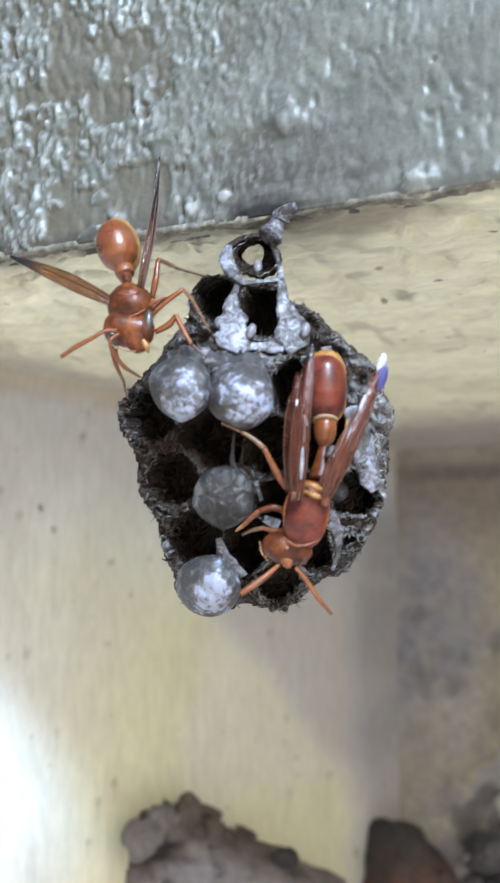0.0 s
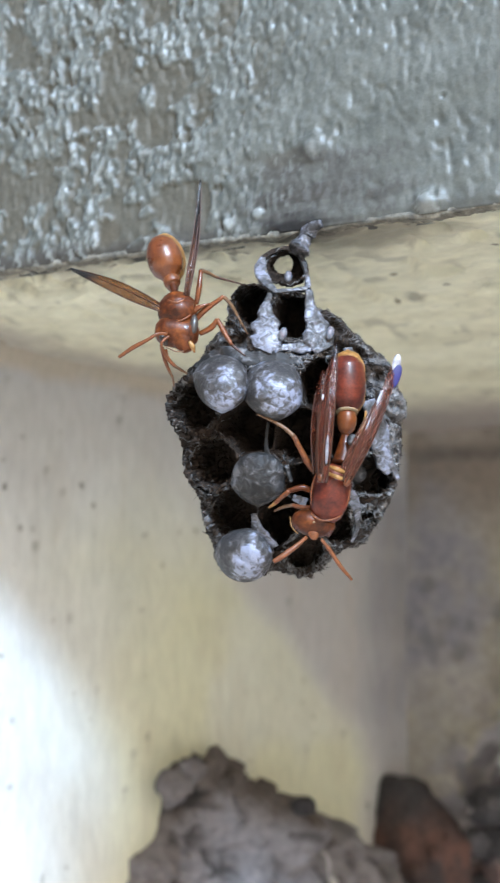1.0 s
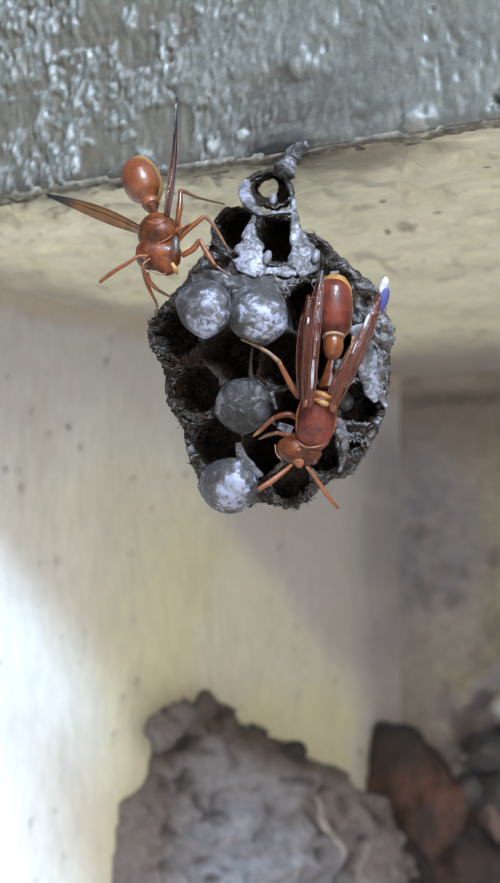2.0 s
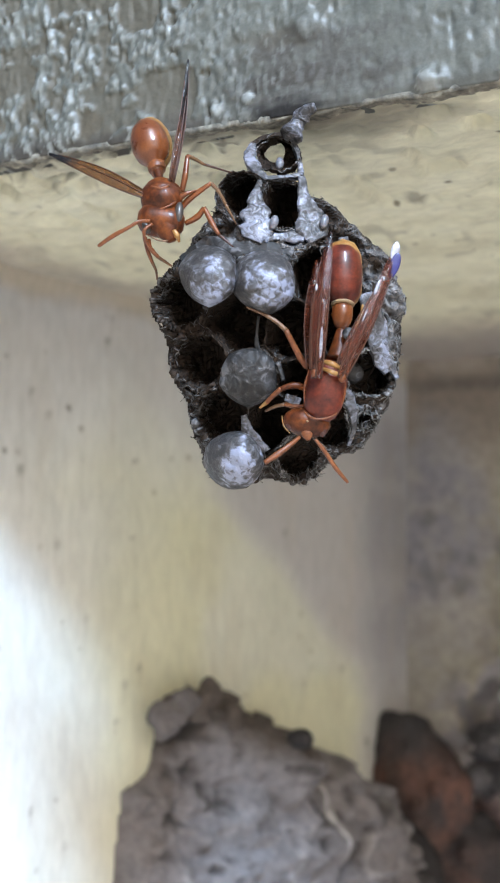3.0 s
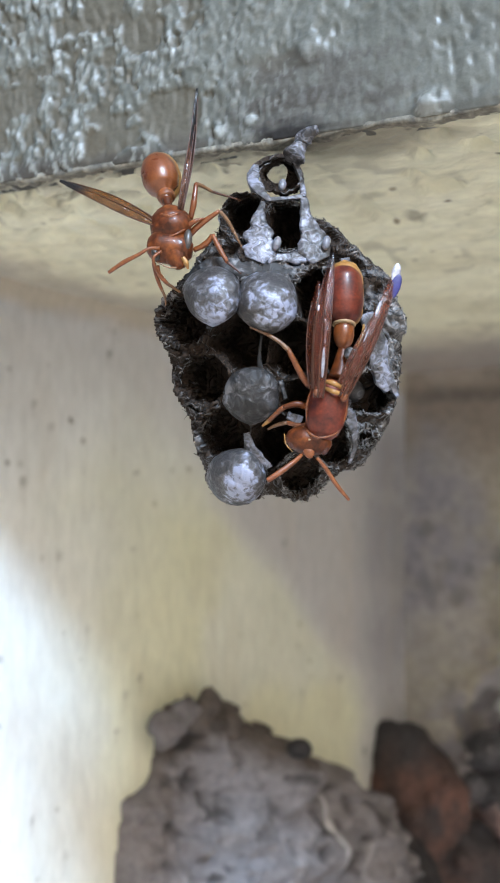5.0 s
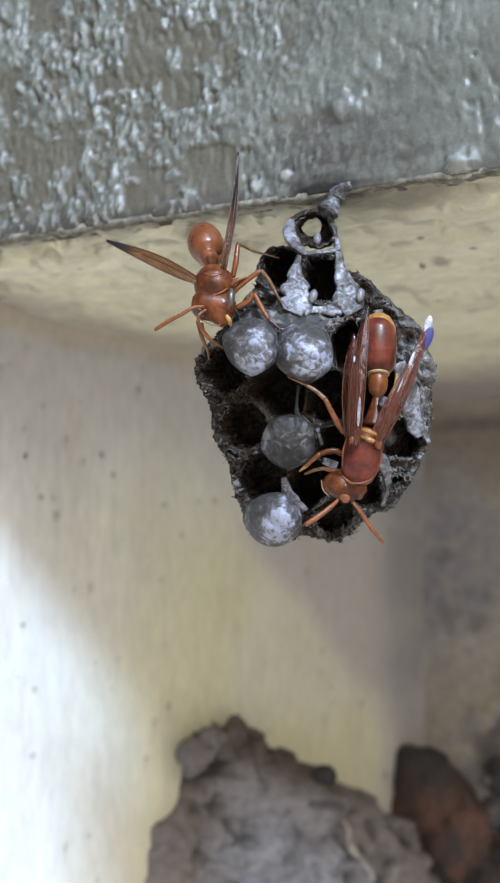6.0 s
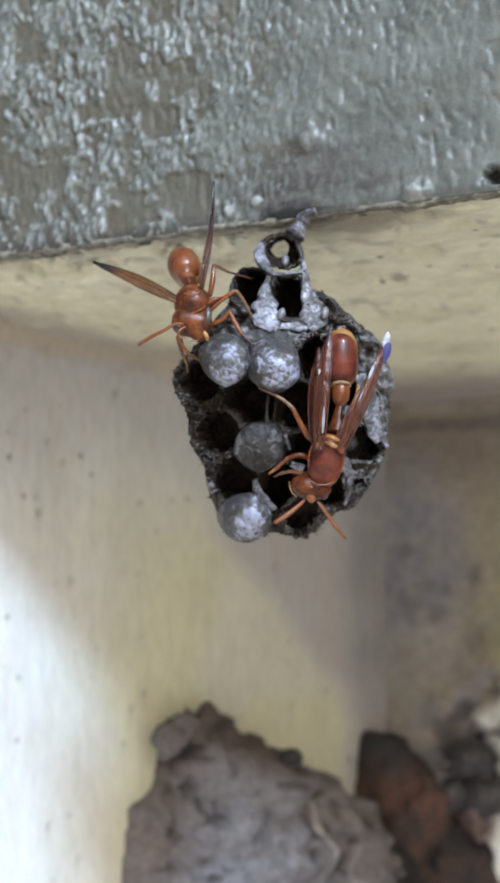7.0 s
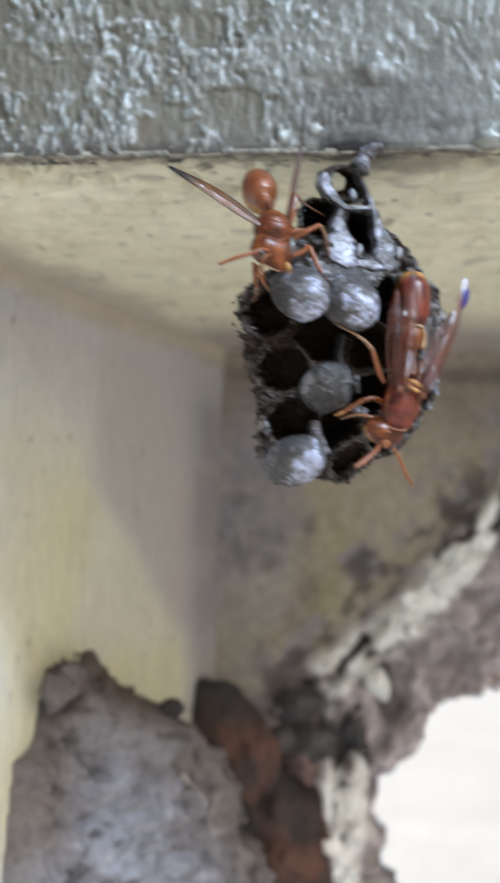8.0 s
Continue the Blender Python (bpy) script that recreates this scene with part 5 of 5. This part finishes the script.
def build_watcher():
    wasp = new("wasp")
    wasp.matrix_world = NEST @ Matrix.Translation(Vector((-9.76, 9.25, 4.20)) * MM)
    tagged(wasp, "red-brown paper wasp with spread wings at the nest's shoulder", "wasp", "wasps on the nest")
    v, f = pod((-0.21, 1.48, -0.20), (0.37, -2.41, 0.40), [(0, 0.25), (0.08, 0.55), (0.25, 0.92), (0.45, 1.0), (0.7, 0.95), (0.9, 0.72), (1, 0.45)], 1.88, 32, 0.92)
    part("thorax", v, f, RED, wasp)
    v, f = tube([(-1.00, -1.80, 1.20), (0.03, -1.62, 1.80), (1.05, -1.16, 1.70), (1.88, -0.35, 0.80)], [0.06, 0.09, 0.09, 0.06], 8)
    part("collar", v, f, ORANGE, wasp, "thin orange collar line")
    v, f = pod((-1.65, -0.95, 0.40), (1.95, -0.15, 0.60), OVAL, 1.60, 28, 0.9)
    part("pronotum", v, f, RED, wasp)
    v, f = tube([(-0.74, 0.47, 1.40), (0.07, 0.21, 1.70), (0.84, 0.55, 1.50)], [0.10, 0.16, 0.10], 8)
    part("scutellum", v, f, ORANGE, wasp, "narrow orange ridge")
    v, f = tube([(1.54, -0.50, 0.80), (2.29, -0.11, 1.10), (3.12, 0.20, 1.00)], [0.35, 0.22, 0.05], 10)
    part("wing_scale", v, f, AMBER, wasp)
    v, f = pod((-1.95, -2.15, 0.70), (2.05, -2.75, 0.80), [(0, 0.40), (0.08, 0.72), (0.22, 0.95), (0.5, 1.0), (0.78, 0.95), (0.92, 0.72), (1, 0.40)], 1.50, 32, 0.95)
    head = part("head", v, f, RED, wasp, "broad red-brown head")
    v, f = ball((1.67, -1.80, 1.50), (0.42, 1.0), (-0.16, -2.48, 0.70))
    part("eye", v, f, EYE, head, "glossy dark eye")
    v, f = ball((-1.15, -3.18, 1.80), (0.34, 0.62), (0.60, -1.21, 0.20))
    part("eye", v, f, EYE, head, "glossy dark eye")
    v, f = pod((0.10, -1.75, 0.90), (1.10, -4.30, 1.55), [(0, 0.5), (0.2, 0.9), (0.45, 1.0), (0.75, 0.8), (1, 0.4)], 1.22, 24, 0.8)
    part("face_plate", v, f, RED, head)
    v, f = tube([(1.25, -3.45, 1.95), (1.55, -3.95, 1.95), (1.70, -4.45, 1.70)], [0.18, 0.26, 0.10], 12)
    part("jaw", v, f, YELLOW, head, "yellow jaw")
    v, f = tube([(0.71, -4.36, 1.80), (-0.07, -4.31, 1.80), (-1.05, -3.87, 1.80)], [0.09, 0.08, 0.05], 8)
    part("jaw", v, f, TAN, head, "tan jaw edge")
    v, f = tube([(-0.81, -2.75, 2.40), (-1.65, -2.82, 2.80), (-2.67, -3.40, 2.80), (-3.97, -4.01, 2.40), (-5.31, -4.80, 1.80)], [0.17, 0.15, 0.17, 0.21, 0.16], 10)
    part("antenna", v, f, ORANGE, head, "thin orange antenna")
    v, f = tube([(-0.62, -2.97, 2.30), (-1.28, -3.61, 2.60), (-1.11, -4.52, 2.20), (-0.51, -5.15, 1.20)], [0.15, 0.14, 0.15, 0.1], 8)
    part("antenna", v, f, ORANGE, head, "thin orange antenna")
    v, f = tube([(-0.12, 1.00, -0.30), (-0.24, 1.66, -0.60), (-0.37, 2.25, -1.00)], [0.55, 0.36, 0.42], 12)
    part("waist", v, f, RED, wasp)
    v, f = pod((-0.01, 0.14, -0.20), (-1.49, 5.87, -2.20), [(0, 0.22), (0.06, 0.30), (0.14, 0.40), (0.22, 0.42), (0.27, 0.52), (0.36, 0.84), (0.5, 1.0), (0.68, 1.0), (0.84, 0.8), (0.94, 0.5), (1, 0)], 1.72, 36)
    gaster = part("abdomen", v, f, AMBER, wasp, "round glossy amber abdomen")
    gaster.location = Vector((-0.27, 1.55, -1.00)) * MM
    v, f = pod((0.04, 1.24, -1.60), (-1.27, 6.15, -2.70), OVAL, 1.68, 32)
    part("abdomen_band", v, f, YELLOW, gaster, "pale yellow rear band")
    v, f = pod((-0.12, 0.87, -0.30), (-0.29, 1.43, -0.60), [(0, 0.9), (0.5, 1.0), (1, 0.95)], 0.84, 28)
    part("abdomen_ring", v, f, ORANGE, gaster)
    wing("wing", (-1.28, -0.20, 0.80), (-10.30, 4.26, -2.60), [0.7, 1.1, 1.35, 1.4, 1.3, 1.05, 0.7, 0.25], (0.15, 0.5, 1), WING, wasp, "narrow amber wing with a black tip", 0.78)
    wing("wing", (1.01, 0.94, 1.00), (2.34, 12.58, -2.00), [0.6, 0.8, 0.85, 0.85, 0.8, 0.7, 0.45, 0.12], (0.75, 0.1, 0.6), WING_DARK, wasp, "slender dark brown wing seen edge-on", 0.55)
    leg(wasp, [(1.65, -1.38, 0.20), (2.56, -0.46, 0.60), (4.46, 0.84, 1.00), (5.14, 0.09, 0.80), (5.73, -0.92, 0.40), (6.66, -2.60, -0.20)], [0.30, 0.34, 0.22, 0.20, 0.17, 0.08], [AMBER, TAN, TAN])
    leg(wasp, [(2.14, -2.54, 0.00), (3.24, -1.97, 0.20), (3.84, -1.22, 0.40), (4.45, -2.47, 0.80), (5.15, -3.72, 1.20), (6.44, -4.84, 1.40)], [0.28, 0.34, 0.24, 0.30, 0.20, 0.08], [AMBER, ORANGE, VEIN])
    leg(wasp, [(1.81, 0.36, -0.60), (2.11, 1.86, -0.60), (2.29, 3.65, -1.00), (2.96, 3.53, -1.80), (3.73, 3.20, -2.40), (6.30, 2.55, -3.00)], [0.28, 0.34, 0.24, 0.22, 0.16, 0.08], [AMBER, TAN, VEIN])
    leg(wasp, [(-1.10, -4.02, 0.60), (-0.90, -4.81, 0.60), (-0.22, -5.58, 0.40), (0.35, -5.92, 0.00), (0.91, -6.23, -0.60)], [0.26, 0.24, 0.20, 0.17, 0.10], [ORANGE, TAN, TAN])
    leg(wasp, [(-1.43, -3.76, 0.20), (-1.13, -5.05, 0.20), (-0.75, -6.02, 0.00), (-0.49, -6.63, -0.60), (-0.45, -7.33, -1.40)], [0.24, 0.22, 0.18, 0.14, 0.09], [ORANGE, TAN, TAN])
    return wasp, gaster


def build_sitter():
    wasp = new("wasp")
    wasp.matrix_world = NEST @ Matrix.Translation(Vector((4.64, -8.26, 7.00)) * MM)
    tagged(wasp, "maroon paper wasp with folded wings clinging head-down to cells", "wasp", "wasps on the nest")
    v, f = pod((0.59, 2.67, -0.10), (-0.58, -2.47, 0.00), [(0, 0.30), (0.08, 0.62), (0.25, 0.95), (0.45, 1.0), (0.7, 0.98), (0.9, 0.78), (1, 0.5)], 1.80, 36, 0.9)
    part("thorax", v, f, MAROON, wasp)
    v, f = tube([(-2.13, -1.41, 0.00), (-1.40, -2.20, 1.00), (-0.46, -2.40, 1.30), (0.62, -2.10, 0.90), (1.25, -1.51, 0.20)], [0.07, 0.09, 0.09, 0.08, 0.05], 8)
    part("collar", v, f, ORANGE, wasp, "thin orange collar line")
    v, f = tube([(-0.27, 2.49, 1.30), (0.46, 2.26, 1.90), (1.25, 1.90, 1.50)], [0.16, 0.26, 0.16], 10)
    part("scutellum", v, f, YELLOW, wasp, "yellow band behind the thorax")
    v, f = tube([(-0.28, 1.86, 1.50), (0.50, 1.54, 2.00), (1.40, 1.23, 1.50)], [0.14, 0.22, 0.14], 10)
    part("scutellum", v, f, YELLOW, wasp, "yellow band behind the thorax")
    for line in ([(-1.40, 1.9, 0.80), (-1.80, 0.4, 0.70), (-1.80, -1.1, 0.50)], [(1.70, 1.0, 0.70), (1.60, -0.4, 0.60), (1.17, -1.6, 0.40)]):
        v, f = tube(line, [0.06, 0.12, 0.05], 8)
        part("thorax_edge", v, f, AMBER, wasp, "amber edge of the thorax")
    for x, y in ((-1.0, 1.5), (1.35, 1.1)):
        v, f = ball((x, y, 1.75), (0.34, 0.42), (0.2, 1, 0))
        part("wing_scale", v, f, AMBER, wasp)
    v, f = tube([(1.00, 2.69, -0.40), (1.27, 3.69, -0.80), (1.38, 4.69, -1.00), (1.49, 5.44, -1.20)], [0.95, 0.85, 0.6, 0.45], 16)
    part("waist", v, f, RED, wasp)
    v, f = pod((-3.63, -2.27, -0.40), (0.51, -3.05, -0.40), OVAL, 1.32, 32, 1.0)
    head = part("head", v, f, RED, wasp, "broad red-brown head")
    v, f = ball((-3.01, -2.76, 0.00), (0.36, 0.62), (-0.30, -1.75, 0.40))
    part("eye", v, f, EYE_MAROON, head, "glossy dark maroon eye")
    v, f = ball((-0.15, -3.35, 0.00), (0.36, 0.62), (-0.51, -1.65, 0.40))
    part("eye", v, f, EYE_MAROON, head, "glossy dark maroon eye")
    for line in ([(-3.73, -2.09, 0.00), (-3.60, -2.96, 0.50), (-3.03, -3.64, 0.60)],):
        v, f = tube(line, [0.03, 0.055, 0.03], 8)
        part("cheek_edge", v, f, YELLOW, head, "thin gold cheek edge")
    v, f = pod((-1.75, -2.9, 0.35), (-1.45, -4.2, 0.45), [(0, 0.4), (0.25, 0.85), (0.55, 1.0), (0.85, 0.7), (1, 0.3)], 0.52, 20, 0.6)
    part("face_plate", v, f, ORANGE, head, "orange face between the antennae")
    v, f = ball((-1.59, -2.58, 0.90), (0.10, 0.10))
    part("ocellus", v, f, CREAM, head)
    v, f = tube([(-2.25, -3.93, 0.60), (-3.04, -4.60, 1.20), (-4.11, -5.37, 1.60), (-5.26, -6.13, 1.80)], [0.15, 0.22, 0.27, 0.22], 12)
    part("antenna", v, f, ORANGE, head, "thick orange antenna")
    v, f = tube([(-0.90, -4.12, 0.60), (-0.12, -5.09, 0.40), (0.87, -6.55, 0.00), (1.99, -7.88, -0.60)], [0.14, 0.19, 0.20, 0.13], 12)
    part("antenna", v, f, ORANGE, head, "thick orange antenna")
    v, f = pod((1.50, 5.45, -1.20), (1.62, 7.87, -1.50), [(0, 0.35), (0.2, 0.8), (0.5, 1.0), (0.8, 0.95), (1, 0.7)], 0.95, 28)
    # grey pellet beside the waist, attached to the wasp
    hip = ball((1.95, 5.0, 0.1), (0.52, 0.55), (0.2, 1, 0))
    part("hip", *hip, DULL_SILK, wasp, "dusty grey hind hip")
    bulb = part("waist_segment", v, f, AMBER, wasp, "amber waist segment")
    v, f = pod((1.60, 7.50, -1.40), (1.61, 7.76, -1.50), [(0, 0.95), (0.3, 1.05), (0.7, 1.08), (1, 0.9)], 0.98, 28)
    part("waist_ring", v, f, CREAM, bulb, "cream band")
    v, f = pod((1.57, 7.55, -1.60), (1.68, 13.20, -2.40), [(0, 0.30), (0.06, 0.60), (0.16, 0.88), (0.35, 1.0), (0.6, 1.0), (0.8, 0.90), (0.92, 0.62), (1, 0)], 1.72, 36)
    gaster = part("abdomen", v, f, MAROON, wasp, "glossy maroon abdomen")
    v, f = pod((1.82, 7.36, -2.20), (1.70, 13.62, -2.70), [(0, 0.30), (0.08, 0.66), (0.2, 0.93), (0.5, 1.0), (0.75, 0.97), (0.92, 0.66), (1, 0)], 1.68, 32)
    part("abdomen_band", v, f, YELLOW, gaster, "yellow rear band")
    wing("wing", (-0.87, 1.02, 1.90), (0.47, 13.89, 0.20), [0.8, 1.1, 1.35, 1.4, 1.3, 1.1, 0.8, 0.25], (-0.30, 0.40, 1), WING_RED, wasp, "folded translucent red-brown wing", 0.9, 0.9, 3, 0.35)
    wing("wing", (-1.31, 1.88, 1.00), (-0.72, 11.44, -1.00), [0.7, 1.2, 1.5, 1.5, 1.3, 0.9, 0.3], (-0.6, 0, 1), WING_RED, wasp, "folded translucent red-brown wing", 1.3, 0.3)
    right = wing("wing", (1.22, 1.02, 1.90), (6.25, 12.5, 0.00), [0.7, 1.0, 1.2, 1.2, 1.1, 0.95, 0.85, 0.5], (0.35, 0.42, 1), WING_RED, wasp, "folded translucent red-brown wing", 1.3, 0.9, 3, 0.3)
    wing("wing", (0.90, 1.55, 1.00), (5.06, 9.48, -0.20), [0.6, 1.0, 1.2, 1.2, 0.9, 0.3], (0.2, 0.1, 1), WING_RED, wasp, "folded translucent red-brown wing", 1.3, 0.2, 2)
    v, f = pod((5.50, 9.7, 0.80), (6.30, 11.9, 0.45), OVAL, 0.46, 18, 0.12)
    part("wing_tip", v, f, IRIS, right, "iridescent dark blue wing tip")
    # glints on the wings, added as thin pale strips
    for p0, p1, wide in (((-0.55, 2.7, 2.1), (-0.40, 5.4, 2.28), 0.15), ((-0.34, 5.6, 2.2), (-0.16, 8.0, 1.8), 0.09), ((4.05, 8.1, 1.7), (4.6, 9.5, 1.4), 0.15),
                         ((3.0, 5.8, 2.1), (3.5, 7.0, 1.9), 0.07), ((-0.88, 8.5, 1.75), (-0.80, 9.1, 1.6), 0.10)):
        v, f = pod(p0, p1, OVAL, wide, 14, 0.3)
        part("wing_glint", v, f, PEARL, right, "pale strip added as a glint on the wing")
    v, f = pod((5.80, 11.2, 0.55), (6.2, 12.9, 0.20), OVAL, 0.40, 18, 0.12)
    part("wing_tip", v, f, PEARL, right, "pearly white wing tip")
    leg(wasp, [(-1.41, 0.19, -1.00), (-2.59, 0.57, -0.80), (-3.76, 0.28, -0.80), (-4.44, -0.29, -1.40), (-5.01, -0.85, -2.20), (-5.60, -1.33, -3.00)], [0.34, 0.36, 0.28, 0.26, 0.24, 0.12], [RED, ORANGE, YELLOW])
    leg(wasp, [(-1.55, -1.28, -1.20), (-2.57, -1.27, -1.40), (-3.44, -1.06, -1.80), (-4.32, -1.25, -2.20), (-5.11, -1.63, -2.80)], [0.26, 0.26, 0.22, 0.20, 0.12], [ORANGE, TAN, TAN])
    leg(wasp, [(-1.57, 2.12, -0.60), (-2.21, 3.10, -0.60), (-3.39, 5.29, 0.00), (-4.27, 6.07, -0.10), (-5.24, 6.66, -0.20), (-6.79, 7.32, -0.40)], [0.28, 0.34, 0.26, 0.22, 0.18, 0.09], [ORANGE, TAN, TAN])
    leg(wasp, [(1.92, 1.75, -1.00), (2.34, 3.49, -1.40), (2.88, 5.76, -2.00), (3.31, 6.78, -2.40), (3.55, 8.13, -3.40)], [0.28, 0.30, 0.24, 0.20, 0.12], [ORANGE, YELLOW, TAN])
    return wasp


build_structure()
build_mud()
build_rubble()
build_nest()
WATCHER, GASTER = build_watcher()
build_sitter()


def motions():
    x, y, z = -0.27, 1.55, -1.00
    home = WATCHER.matrix_world.copy()
    # seconds, shift across and up the nest, lean
    sway = [(0.0, 0.0, 0.0, 0), (0.5, 0.0, 0.1, 0), (1.0, 0.0, 0.0, 1), (1.3, -0.1, 0.1, 4), (1.5, -0.1, 0.1, 5), (1.7, -0.1, 0.1, 4.5),
            (2.8, 0.0, 0.0, 0), (3.5, 0.1, 0.0, 0), (4.0, 0.15, -0.1, 0), (4.5, 0.3, -0.35, 0), (4.7, 0.35, -0.4, 0), (5.8, 0.65, -1.0, 0),
            (7.0, 0.85, -1.05, 0), (7.5, 0.95, -1.0, 0), (8.0, 1.15, -1.0, -5)]
    walk(WATCHER, [(t, home @ pose(a * MM, b * MM, 0, 0, 0, lean)) for t, a, b, lean in sway])
    beats = [(0.0, 2, 0), (0.5, 0, 0), (1.0, 1, 0), (1.2, 4, 0), (1.5, 6, 0), (1.7, 6, 0), (2.8, 0, 0), (3.0, 0, 0), (3.5, 1, 0), (4.0, 0, 0), (4.5, 0, -4),
             (4.7, 0, -6), (5.8, -5, -24), (6.5, -6, -29), (7.5, -8, -29), (8.0, -14, -29)]
    walk(GASTER, [(t, pose(x * MM, y * MM, z * MM, bend, 0, turn)) for t, turn, bend in beats])


motions()
